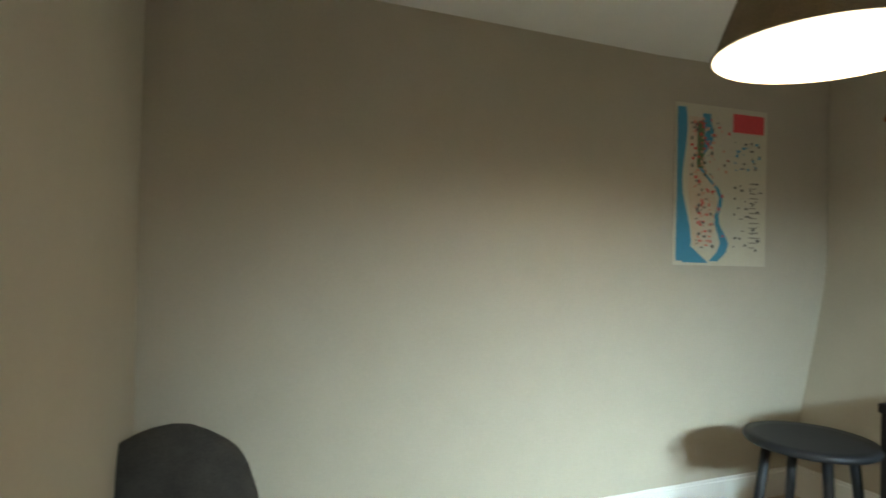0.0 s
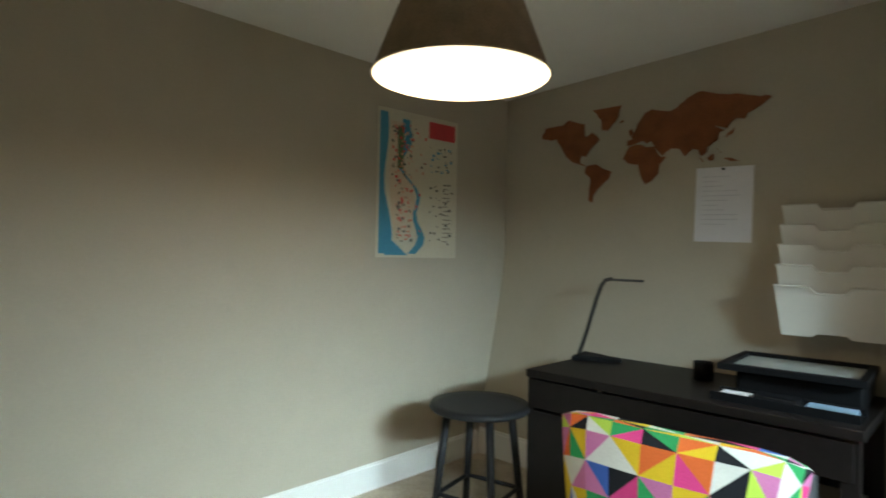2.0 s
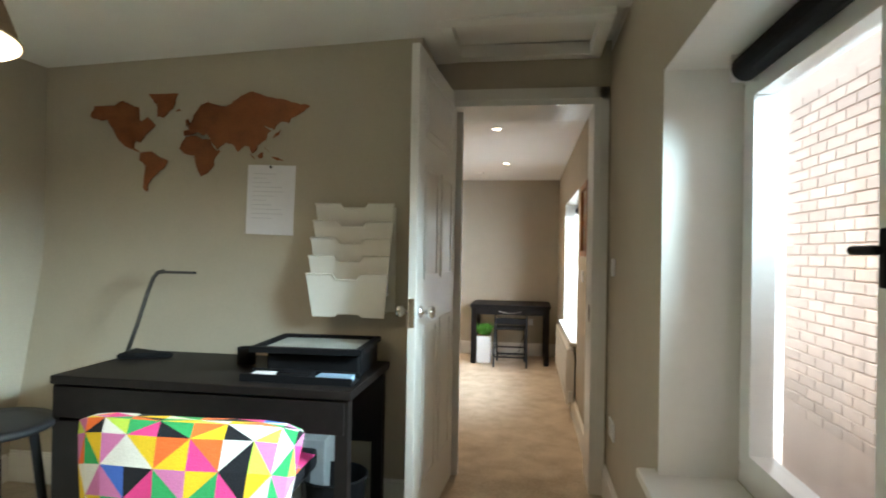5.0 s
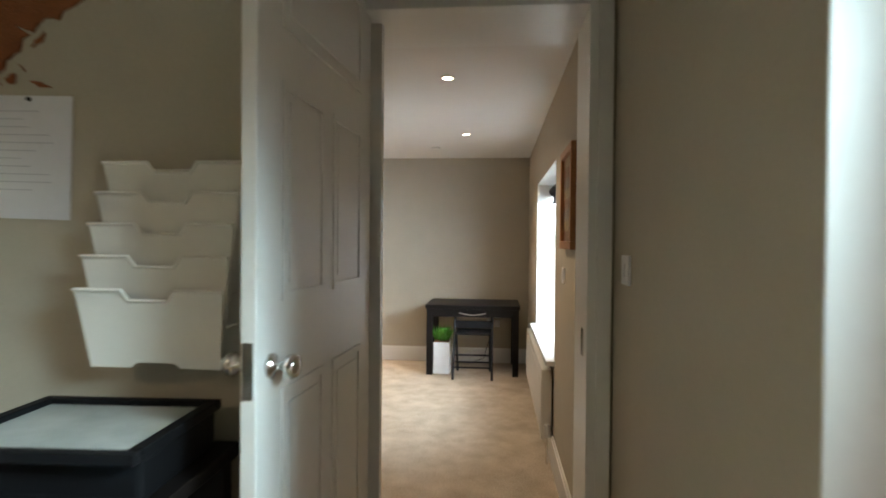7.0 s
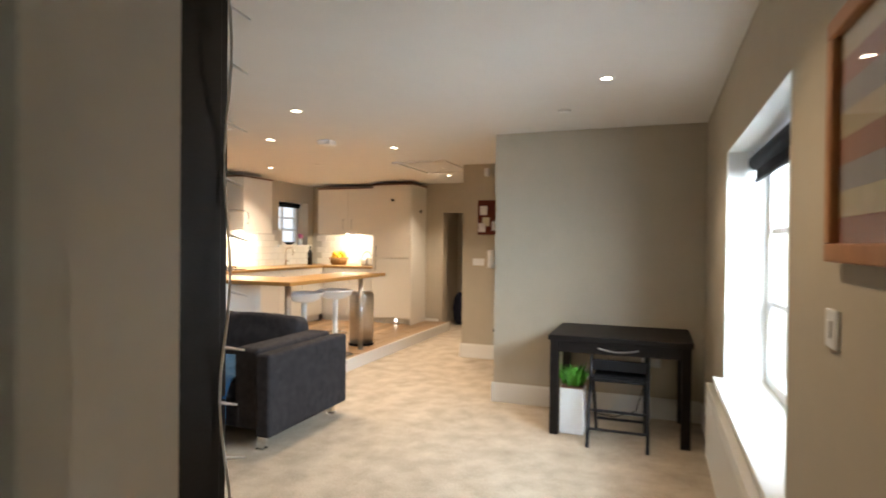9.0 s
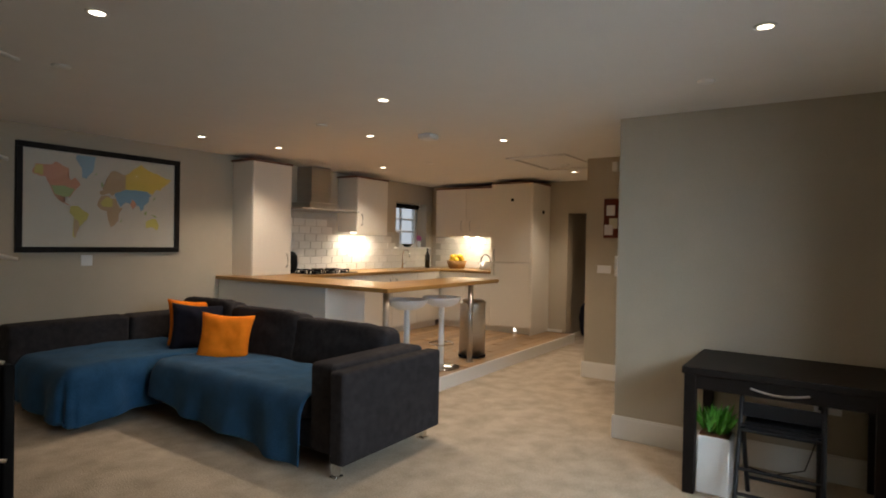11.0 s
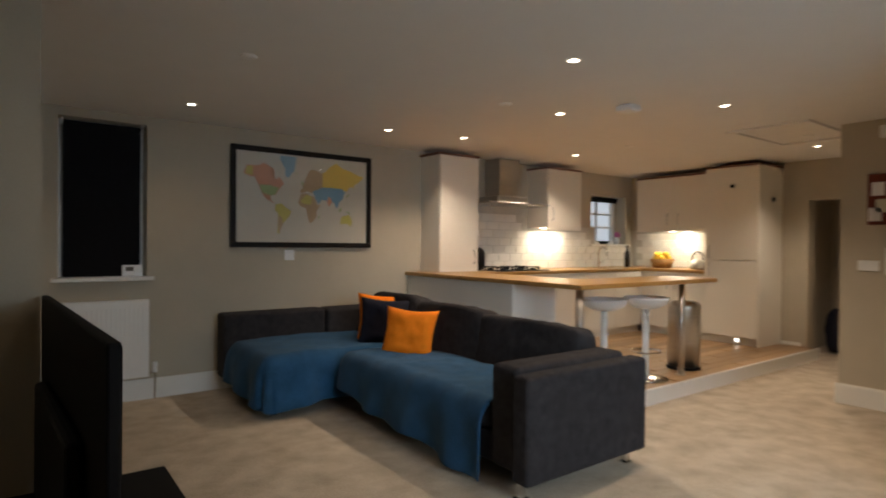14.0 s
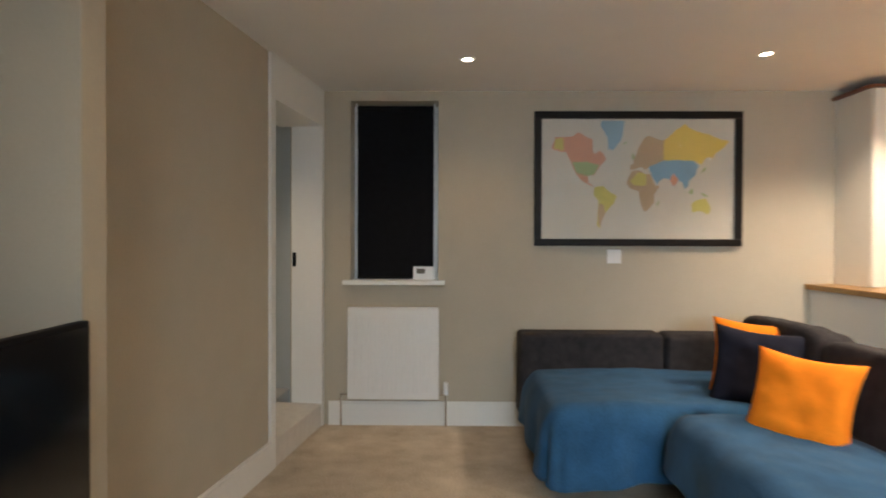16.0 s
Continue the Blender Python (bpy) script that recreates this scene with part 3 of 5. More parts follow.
# pendant lamp
pend = thing("pendant_lamp", "tapered taupe linen pendant shade, lit, hanging from the ceiling", "ceiling lamp", (2.452, 1.042, 0))
PB, PT = 1.888, 2.155
part("shade", lathe([(0.251, PB), (0.150, PT)], 48), SHADE, pend, smooth=True)
part("lining", lathe([(0.248, PB + 0.001), (0.147, PT - 0.001)], 48), SHADEIN, pend, "bright warm shade lining", smooth=True)
part("rim", lathe([(0.251, PB), (0.254, PB + 0.004), (0.251, PB + 0.008), (0.247, PB + 0.004), (0.251, PB)], 48), SHADE, pend)
part("diffuser", lathe([(0.0, PB + 0.035), (0.232, PB + 0.035)], 48), SHADEIN, pend, "glowing diffuser")
part("cord", rod((0, 0, PT - 0.05), (0, 0, ZSC + 0.015), 0.004, n=8), BLACK, pend)
part("ceiling_rose", lathe([(0.0, ZSC - 0.02), (0.04, ZSC - 0.02), (0.05, ZSC + 0.02)], 24), GLOSSW, pend)
lamp("pendant_light", "AREA", look((2.452, 1.042, PB + 0.028), (2.452, 1.042, 0)), 4.5, (1.0, 0.80, 0.56), disk=0.42)

# maps: simple continents in degrees of longitude and latitude
CONT = {
    "north_america": [(-165, 62), (-158, 70), (-130, 70), (-110, 73), (-95, 70), (-84, 69), (-90, 61), (-80, 56), (-70, 60), (-62, 57), (-56, 51), (-66, 44), (-75, 36), (-81, 27), (-86, 30), (-97, 27), (-94, 17), (-86, 14), (-80, 8), (-92, 14), (-106, 21), (-118, 33), (-125, 45), (-135, 58), (-152, 59)],
    "greenland": [(-52, 61), (-43, 60), (-24, 70), (-20, 80), (-36, 84), (-62, 81), (-68, 76), (-54, 70)],
    "south_america": [(-79, 8), (-62, 11), (-50, 1), (-35, -7), (-40, -20), (-48, -27), (-58, -36), (-66, -46), (-68, -55), (-74, -50), (-72, -32), (-70, -18), (-81, -5)],
    "africa": [(-16, 15), (-10, 29), (-5, 36), (10, 37), (20, 31), (33, 31), (38, 18), (43, 11), (51, 11), (41, -3), (40, -16), (33, -27), (20, -35), (12, -18), (9, 2), (-6, 5)],
    "europe": [(-9, 37), (-9, 44), (0, 46), (-4, 49), (8, 54), (6, 61), (18, 69), (30, 71), (42, 67), (58, 68), (58, 50), (46, 46), (34, 45), (28, 41), (22, 37), (16, 41), (8, 44), (0, 38)],
    "russia": [(58, 68), (75, 72), (100, 77), (130, 73), (160, 70), (188, 67), (176, 62), (162, 58), (155, 52), (140, 54), (134, 44), (118, 49), (90, 50), (58, 50)],
    "asia": [(28, 41), (34, 45), (46, 46), (58, 50), (90, 50), (118, 49), (130, 42), (122, 38), (121, 29), (108, 20), (107, 10), (100, 6), (96, 17), (88, 22), (78, 8), (71, 22), (58, 25), (45, 13), (34, 29)],
    "australia": [(114, -22), (125, -14), (136, -12), (142, -11), (153, -27), (148, -38), (131, -32), (116, -35)],
    "britain": [(-5, 50), (1, 52), (-3, 58), (-6, 56)], "japan": [(131, 32), (141, 36), (144, 44), (139, 40)],
    "borneo": [(109, 1), (117, 7), (117, -3), (111, -4)], "new_guinea": [(131, -1), (141, -3), (150, -9), (138, -8)], "sumatra": [(96, 5), (105, -5), (101, -2)],
    "madagascar": [(44, -24), (49, -13), (50, -18), (46, -25)], "iceland": [(-24, 65), (-14, 65), (-18, 67)], "philippines": [(120, 17), (126, 8), (123, 13)]}


def continent(pts, place, thick, wiggle=0.8):
    """A flat piece with a ragged coast; place(lon, lat) -> (x, z)."""
    bm = bmesh.new()
    out = []
    for (a, b), (c, d) in zip(pts, pts[1:] + pts[:1]):
        for k in range(4):
            f = k / 4
            lon, lat = a + (c - a) * f, b + (d - b) * f
            w = noise.noise_vector(Vector((lon * 0.23, lat * 0.23, 1.7))) * (wiggle if k else 0.4)
            out.append(place(lon + w.x * 2, lat + w.y * 2))
    face = bm.faces.new([bm.verts.new((x, 0, z)) for x, z in out])
    bmesh.ops.triangulate(bm, faces=[face], ngon_method="EAR_CLIP")
    ext = bmesh.ops.extrude_face_region(bm, geom=bm.faces[:])
    for v in [g for g in ext["geom"] if isinstance(g, bmesh.types.BMVert)]:
        v.co.y -= thick
    return bm


def mercator(lat):
    return math.log(math.tan(math.pi / 4 + radians(lat) / 2))


cork = thing("cork_world_map", "brown cork world map pieces stuck on the wall", "wall map", (XD - 0.001, 1.87, 1.862), -90)


def cork_place(lon, lat):
    return ((lon + 166) * 1.20 / 354, mercator(min(lat, 76)) * 0.154)


for nm, pts in CONT.items():
    if nm in ("australia", "madagascar"):
        continue
    part(nm, continent(pts, cork_place, 0.006), CORK, cork)

poster = thing("city_map_poster", "cream city map poster with blue rivers and a red heading", "poster", (3.085, 2.187, 1.37), -3.8)
PWD, PH = 0.545, 0.76
part("sheet", box((0, 0.0, 0), (PWD, 0.003, PH)), CREAM, poster)


def ribbon(f, z0, z1, n=16):
    bm = bmesh.new()
    r = []
    for k in range(n + 1):
        z = z0 + (z1 - z0) * k / n
        a, b = f(k / n)
        r.append((bm.verts.new((a, -0.0015, z)), bm.verts.new((b, -0.0015, z))))
    for p, q in zip(r, r[1:]):
        bm.faces.new((p[0], p[1], q[1], q[0]))
    return bm


part("river", ribbon(lambda f: (0.012, 0.055 + 0.10 * max(0, 0.45 - f) * (1 if f > 0.1 else 0.7) + 0.012 * math.sin(f * 9)), 0.02, PH - 0.02), RIVER, poster, "blue printed river")
part("river", ribbon(lambda f: (0.20 + 0.06 * math.sin(f * 6) + 0.03 * math.sin(f * 17), 0.235 + 0.06 * math.sin(f * 6 + 0.3) + 0.035 * math.sin(f * 17)), 0.02, PH - 0.04), RIVER, poster, "blue printed river")
part("bay", ribbon(lambda f: (0.05, 0.20 - 0.12 * f), 0.012, 0.10), RIVER, poster)
part("park", box((0.125, -0.002, 0.46), (0.165, -0.0012, 0.68)), PARK, poster, "printed green park")
part("heading", box((0.335, -0.002, 0.645), (0.525, -0.0012, 0.735)), RED, poster, "red printed heading")
part("printed_land", ribbon(lambda f: (0.075 + 0.07 * max(0, 0.45 - f), 0.20 + 0.05 * math.sin(f * 6)), 0.09, PH - 0.06), material("poster_tan", (0.58, 0.42, 0.28), 0.6, scale=120, second=(0.66, 0.58, 0.44), bump=0), poster, "tan printed street grid").location.y = 0.0004
rnd = random.Random(3)
for k in range(170):
    z = rnd.uniform(0.08, 0.70)
    x = rnd.uniform(0.085 if z > 0.35 else 0.11, 0.22 if k % 4 else 0.31)
    part("printed_mark", box((x, -0.0022, z), (x + rnd.uniform(0.006, 0.018), -0.0014, z + rnd.uniform(0.005, 0.016))), [PINKP, INK, RED][k % 3], poster)
for k in range(70):
    x, z = rnd.uniform(0.34, 0.50), rnd.choice((rnd.uniform(0.46, 0.60), rnd.uniform(0.05, 0.40)))
    part("printed_mark", box((x, -0.0022, z), (x + rnd.uniform(0.006, 0.022), -0.0014, z + rnd.uniform(0.003, 0.012))), [INK, RIVER][k % 2] if z > 0.45 else INK, poster)
for k in range(14):
    z = 0.40 - 0.024 * k
    part("printed_line", box((0.44, -0.002, z), (0.44 + rnd.uniform(0.03, 0.07), -0.0012, z + 0.004)), INK, poster)

notice = thing("notice_sheet", "white printed sheet pinned to the wall", "paper", (XD - 0.003, 0.995, 1.475), -90)
notice.matrix_basis = pose(XD - 0.003, 0.995, 1.475, 0, 1.5, -90)
part("sheet", box((0, -0.002, 0), (0.25, 0.0, 0.345)), PAPER, notice)
for k in range(11):
    part("printed_line", box((0.03, -0.003, 0.30 - k * 0.022), (0.03 + 0.12 + 0.05 * math.sin(k * 5), -0.0022, 0.303 - k * 0.022)), material("faint_print", (0.55, 0.54, 0.58)) if k == 0 else bpy.data.materials["faint_print"], notice)
part("pin", rod((0.12, -0.008, 0.335), (0.12, -0.002, 0.335), 0.006, n=10), BLACK, notice)

rack = thing("letter_rack", "white five-pocket metal magazine rack on the wall", "magazine rack", (XD - 0.002, 0.615, 1.09), -90)
part("back_plate", box((0.0, -0.006, 0.02), (0.39, 0.0, 0.52)), RACKW, rack)
for k in range(5):
    bm = bmesh.new()
    y0 = -0.012
    zt = 0.20 + k * 0.083
    zb = zt - 0.20
    inset = 0.022
    outline = [(inset, zb), (0.13, zb), (0.145, zb + 0.014), (0.245, zb + 0.014), (0.26, zb), (0.39 - inset, zb), (0.39, zt), (0.265, zt), (0.245, zt - 0.026), (0.145, zt - 0.026), (0.125, zt), (0.0, zt)]
    f = bm.faces.new([bm.verts.new((x, y0 - 0.035 * (z - zb) / 0.20 - 0.027 * (4 - k), z)) for x, z in outline])
    ext = bmesh.ops.extrude_face_region(bm, geom=[f])
    for v in [g for g in ext["geom"] if isinstance(g, bmesh.types.BMVert)]:
        v.co.y += 0.003
    pocket = part("pocket", bm, RACKW, rack)
    # bead added along each pocket top so its shadow draws the tier line
    yt = y0 - 0.035 - 0.027 * (4 - k)
    rim = [(x, yt - 0.002 + 0.175 * (zt - z), z) for x, z in ((0.0, zt), (0.125, zt), (0.145, zt - 0.026), (0.245, zt - 0.026), (0.265, zt), (0.39, zt))]
    part("rim", tube(rim, 0.0055, 6), RACKW, pocket)
    part("base", box((inset + 0.01, y0 - 0.024 * (4 - k), zb + 0.016), (0.39 - inset - 0.01, -0.006, zb + 0.02)), RACKW, pocket)

GREYM = material("dark_grey_metal", (0.10, 0.10, 0.10), 0.4, 0.8, bump=0)
dlamp = thing("desk_lamp", "slim grey desk lamp with a dark triangular base", "desk lamp", (3.86, 1.46, 0.876))
bm = bmesh.new()
ext = [bm.verts.new(p) for p in ((-0.09, 0.02, 0), (0.02, -0.20, 0), (0.09, 0.05, 0))]
f = bm.faces.new(ext)
up = bmesh.ops.extrude_face_region(bm, geom=[f])
for v in [g for g in up["geom"] if isinstance(g, bmesh.types.BMVert)]:
    v.co.z += 0.025
bmesh.ops.bevel(bm, geom=bm.edges[:], offset=0.006, segments=2, affect="EDGES")
part("base", bm, BLACK, dlamp)
part("arm", tube([(0.0, 0.03, 0.02), (0.02, -0.005, 0.15), (0.04, -0.04, 0.30), (0.05, -0.063, 0.375), (0.05, -0.085, 0.40), (0.05, -0.12, 0.408)], 0.010), GREYM, dlamp, smooth=True)
part("head", box((0.035, -0.28, 0.398), (0.065, -0.11, 0.410), bevel=0.003), GREYM, dlamp)

printer = thing("picture_frame_on_desk", "black framed print lying flat on the desk clutter", "picture frame", (3.78, 0.50, 0.945), 3)
for a, b in (((-0.20, -0.235, 0.03), (-0.17, 0.235, 0.055)), ((0.17, -0.235, 0.03), (0.20, 0.235, 0.055)), ((-0.17, -0.235, 0.03), (0.17, -0.205, 0.055)), ((-0.17, 0.205, 0.03), (0.17, 0.235, 0.055))):
    part("frame_side", box(a, b, bevel=0.004), BLACK, printer)
part("print", box((-0.17, -0.205, 0.034), (0.17, 0.205, 0.040)), material("grey_print", (0.52, 0.53, 0.50), 0.4, scale=9, second=(0.25, 0.27, 0.26), bump=0), printer, "grey landscape print")
pbox = thing("desk_printer", "black flat scanner under the framed print", "scanner", (3.80, 0.48, 0.876), 3)
part("body", box((-0.17, -0.20, 0), (0.18, 0.20, 0.097), bevel=0.012), BLACK, pbox)
tray = thing("desk_tray", "black desk tray of pens and papers", "tray", (3.56, 0.50, 0.876), 0)
part("tray", boxes(((-0.07, -0.24, 0), (0.05, 0.22, 0.006)), ((-0.07, -0.24, 0.006), (-0.062, 0.22, 0.03)), ((0.042, -0.24, 0.006), (0.05, 0.22, 0.03))), BLACK, tray)
part("papers", box((-0.055, 0.10, 0.007), (0.035, 0.20, 0.022)), PAPER, tray, "small white papers")
part("wallet", box((-0.05, -0.06, 0.007), (0.035, 0.08, 0.038), bevel=0.008), BLACK, tray)
part("cards", box((-0.055, -0.22, 0.007), (0.035, -0.08, 0.026)), material("blue_grey_card", (0.22, 0.32, 0.42), 0.5, vary=0.4, scale=12), tray, "blue-grey cards")
pot = thing("pen_pot", "small black pen pot on the desk", "pot", (3.82, 0.86, 0.876))
part("cup", lathe([(0, 0.0), (0.04, 0), (0.042, 0.075), (0.038, 0.075), (0.036, 0.006), (0, 0.006)], 20), BLACK, pot, smooth=True)
bin1 = thing("waste_bin", "black wire waste basket under the desk", "waste bin", (3.72, 0.40, ZS))
part("basket", lathe([(0, 0.0), (0.11, 0.0), (0.14, 0.30), (0.136, 0.30), (0.106, 0.01), (0, 0.01)], 28), BLACK, bin1)
for k in range(2):
    part("rim", lathe([(0.14, 0.29), (0.146, 0.295), (0.14, 0.30)], 28), BLACK, bin1)
    break
# plain grey block added where a pale patch shows beneath the desk
boxy = thing("white_file_box", "pale grey block standing in for a pale patch under the desk", "box", (3.86, 0.62, ZS))
part("plain_block", box((-0.10, -0.16, 0), (0.10, 0.16, 0.42), bevel=0.006), material("pale_grey_block", (0.22, 0.23, 0.24), 0.8), boxy)


def plate(name, at, turn, label, cat, w=0.086, h=0.086, kind="switch"):
    ob = thing(name, label, cat, at, turn)
    part("plate", box((-w / 2, -0.010, -h / 2), (w / 2, 0, h / 2), bevel=0.003), PVC, ob)
    part("rocker", box((-0.012, -0.015, -0.02), (0.012, -0.010, 0.02), bevel=0.002), PVC, ob)
    return ob


plate("light_switch", (4.25, Y, 1.34), 180, "white plastic light switch on the study wall", "light switch")
plate("wall_socket", (4.22, Y, 0.56), 180, "white plastic wall socket low on the study wall", "socket", 0.146)
plate("light_switch", (5.79, Y, 1.235), 180, "white plastic light switch beside the striped picture", "light switch")
plate("wall_socket", (5.10, Y, 0.42), 180, "white plastic wall socket on the living room wall", "socket")
plate("wall_plate", (7.545, 5.32, 1.22), 0, "white blank wall plate under the framed map", "wall plate", 0.10, 0.10)
plate("wall_socket", (9.3, -0.42, 0.46), -90, "white wall socket with a black plug behind the table", "socket", 0.146)
alarm = thing("smoke_alarm", "round white smoke alarm on the study ceiling", "smoke alarm", (3.52, -0.20, ZSC + 0.068))
part("body", lathe([(0, -0.035), (0.05, -0.035), (0.062, -0.02), (0.065, 0)], 28), PVC, alarm, smooth=True)

# ---- living room ----
pic = thing("striped_picture", "striped landscape picture in an orange pine frame", "picture", (5.32, Y + 0.001, 1.385))
PW2, PH2 = 0.45, 0.52
for a, b in (((0, 0, 0), (PW2, 0.03, 0.04)), ((0, 0, PH2 - 0.04), (PW2, 0.03, PH2)), ((0, 0, 0.04), (0.04, 0.03, PH2 - 0.04)), ((PW2 - 0.04, 0, 0.04), (PW2, 0.03, PH2 - 0.04))):
    part("frame_side", box(a, b, bevel=0.004), PINE, pic)
STR = [material("stripe_" + n, c, 0.6, scale=14, vary=0.2) for n, c in (("rust", (0.26, 0.10, 0.06)), ("sand", (0.42, 0.34, 0.20)), ("grey", (0.22, 0.21, 0.22)), ("plum", (0.13, 0.07, 0.07)))]
for k in range(8):
    h = (PH2 - 0.08) / 8
    part("stripe", box((0.04, 0.004, 0.04 + k * h), (PW2 - 0.04, 0.012, 0.04 + (k + 1) * h - 0.0005)), STR[(k * 5 + k // 3) % 4], pic)
gl = part("glass", box((0.04, 0.016, 0.04), (PW2 - 0.04, 0.018, PH2 - 0.04)), GLASS, pic)
gl.visible_shadow = False


def radiator(at, turn, length, height, label):
    ob = thing("radiator", label, "radiator", at, turn)
    part("front_panel", box((0, -0.075, 0), (length, -0.055, height), bevel=0.006), RADW, ob)
    n = int(length / 0.034)
    for k in range(n):
        x = 0.02 + (length - 0.04) * (k + 0.5) / n
        part("rib", box((x - 0.009, -0.081, 0.05), (x + 0.009, -0.0752, height - 0.05), bevel=0.003, seg=1), RADW, ob)
    part("back_panel", box((0, -0.03, 0.01), (length, -0.018, height - 0.01)), RADW, ob)
    part("top_grille", box((0, -0.078, height), (length, -0.014, height + 0.012), bevel=0.003), RADW, ob)
    for x in (-0.004, length):
        part("side_cover", box((x, -0.078, 0.0), (x + 0.004, -0.014, height)), RADW, ob)
    part("bracket", box((0.1, -0.018, 0.05), (0.14, 0, height - 0.05)), RADW, ob)
    part("bracket", box((length - 0.14, -0.018, 0.05), (length - 0.1, 0, height - 0.05)), RADW, ob)
    for x, s in ((-0.01, -1), (length + 0.01, 1)):
        bm = rod((x, -0.045, 0.03), (x + s * 0.05, -0.045, 0.03), 0.008, n=10)
        cyl(bm, (x + s * 0.045, -0.045, 0.03), (x + s * 0.045, -0.045, -at[2] + 0.0), 0.007, n=10)
        valve = part("valve", bm, CHROME, ob)
        if s > 0:
            part("valve_head", rod((x + 0.045, -0.045, 0.03), (x + 0.045, -0.045, 0.115), 0.018, n=14), PVC, valve)
    return ob


radiator((5.65, 5.32, 0.20), 0, 0.64, 0.64, "white ribbed panel radiator below the dark window")
radiator((8.10, Y, 0.14), 180, 1.80, 0.44, "long white panel radiator below the living room window")
thermo = thing("thermostat", "small white thermostat with a grey display on the sill", "thermostat", (6.18, 5.36, 1.045))
part("case", box((-0.075, -0.015, 0), (0.075, 0.015, 0.095), bevel=0.006), PVC, thermo)
part("display", box((-0.05, -0.0165, 0.045), (0.01, -0.015, 0.08)), INK, thermo)

wmap = thing("framed_world_map", "large framed pastel world map in a dark frame", "framed map", (6.97, 5.32, 1.295))
MW, MH = 1.47, 0.955
for a, b in (((0, -0.04, 0), (MW, 0, 0.05)), ((0, -0.04, MH - 0.05), (MW, 0, MH)), ((0, -0.04, 0.05), (0.05, 0, MH - 0.05)), ((MW - 0.05, -0.04, 0.05), (MW, 0, MH - 0.05))):
    part("frame_side", box(a, b, bevel=0.006), ESPRESSO, wmap)
part("sheet", box((0.05, -0.012, 0.05), (MW - 0.05, -0.004, MH - 0.05)), material("pale_sea_paper", (0.58, 0.55, 0.48), 0.5, scale=8, vary=0.05, bump=0), wmap)


def wall_place(lon, lat):
    return (0.12 + (lon + 166) * (MW - 0.20) / 356, 0.385 + mercator(min(lat, 78)) * 0.225)


WC = {"north_america": 0, "greenland": 6, "south_america": 5, "africa": 3, "europe": 3, "russia": 2, "asia": 4, "australia": 5}
for nm, pts in CONT.items():
    piece = part(nm, continent(pts, wall_place, 0.001, 0.7), LAND[WC.get(nm, 1)], wmap)
    piece.location.y = -0.0122
usa = [(-124, 47), (-95, 48), (-70, 44), (-81, 30), (-97, 28), (-115, 32)]
part("country", continent(usa, wall_place, 0.001), LAND[1], wmap).location.y = -0.0136
part("country", continent([(-160, 62), (-142, 60), (-142, 69), (-158, 69)], wall_place, 0.001), LAND[5], wmap).location.y = -0.0136
part("country", continent([(70, 22), (78, 9), (88, 22), (77, 33)], wall_place, 0.001), LAND[0], wmap).location.y = -0.0136
part("country", continent([(-70, -20), (-62, -22), (-58, -36), (-67, -54), (-72, -45)], wall_place, 0.001), LAND[3], wmap).location.y = -0.0136
part("country", continent([(-8, 20), (8, 34), (24, 30), (22, 12), (0, 12)], wall_place, 0.001), LAND[5], wmap).location.y = -0.0136
gl = part("glass", box((0.05, -0.022, 0.05), (MW - 0.05, -0.019, MH - 0.05)), GLASS, wmap, "reflecting picture glass")
gl.visible_shadow = False

# corner sofa
sofa = thing("corner_sofa", "charcoal fabric corner sofa with a chaise and metal legs", "sofa", (0, 0, 0))
part("base", box((7.52, 2.26, 0.12), (8.45, 4.15, 0.30), bevel=0.02), SOFA, sofa)
part("chaise_base", box((6.92, 4.16, 0.12), (8.45, 5.14, 0.30), bevel=0.02), SOFA, sofa)
part("arm", box((7.50, 2.075, 0.12), (8.43, 2.285, 0.685), bevel=0.035, seg=4), SOFA, sofa)
part("arm_panel", box((7.455, 1.95, 0.10), (8.475, 2.07, 0.66), bevel=0.022, seg=4), SOFA, sofa)
part("back_frame", box((8.36, 2.10, 0.12), (8.50, 5.16, 0.60), bevel=0.03), SOFA, sofa, smooth=False)
part("chaise_back", box((6.84, 5.02, 0.14), (7.80, 5.24, 0.71), bevel=0.03, seg=4), SOFA, sofa)
part("chaise_back", box((7.81, 5.01, 0.15), (8.43, 5.23, 0.71), bevel=0.04, seg=4), SOFA, sofa)
part("seat_cushion", soft((7.90, 2.75, 0.37), (0.84, 0.94, 0.18), 6, crease=0.006), SOFA, sofa, smooth=True)
part("seat_cushion", soft((7.90, 3.68, 0.37), (0.84, 0.92, 0.18), 6, crease=0.006), SOFA, sofa, smooth=True)
part("chaise_cushion", soft((7.66, 4.62, 0.37), (1.52, 0.94, 0.18), 7, crease=0.006), SOFA, sofa, smooth=True)
for y, h, w in ((2.76, 0.44, 0.98), (3.66, 0.47, 0.90), (4.50, 0.50, 0.80)):
    b = part("back_cushion", soft((0, 0, h / 2 - 0.02), (0.22, w, h + 0.02), 8, k=17, crease=0.012), SOFA, sofa, smooth=True)
    b.matrix_basis = pose(8.27, y, 0.38, 0, 9, 0)
for x, y in ((7.52, 2.06), (8.42, 2.06), (6.98, 4.24), (8.38, 5.08), (6.98, 5.08)):
    bm = box((x - 0.02, y - 0.02, 0), (x + 0.02, y + 0.02, 0.13), bevel=0.004)
    part("leg", bx(bm, (x - 0.035, y - 0.03, 0.0), (x + 0.035, y + 0.03, 0.008)), CHROME, sofa, "brushed metal leg")


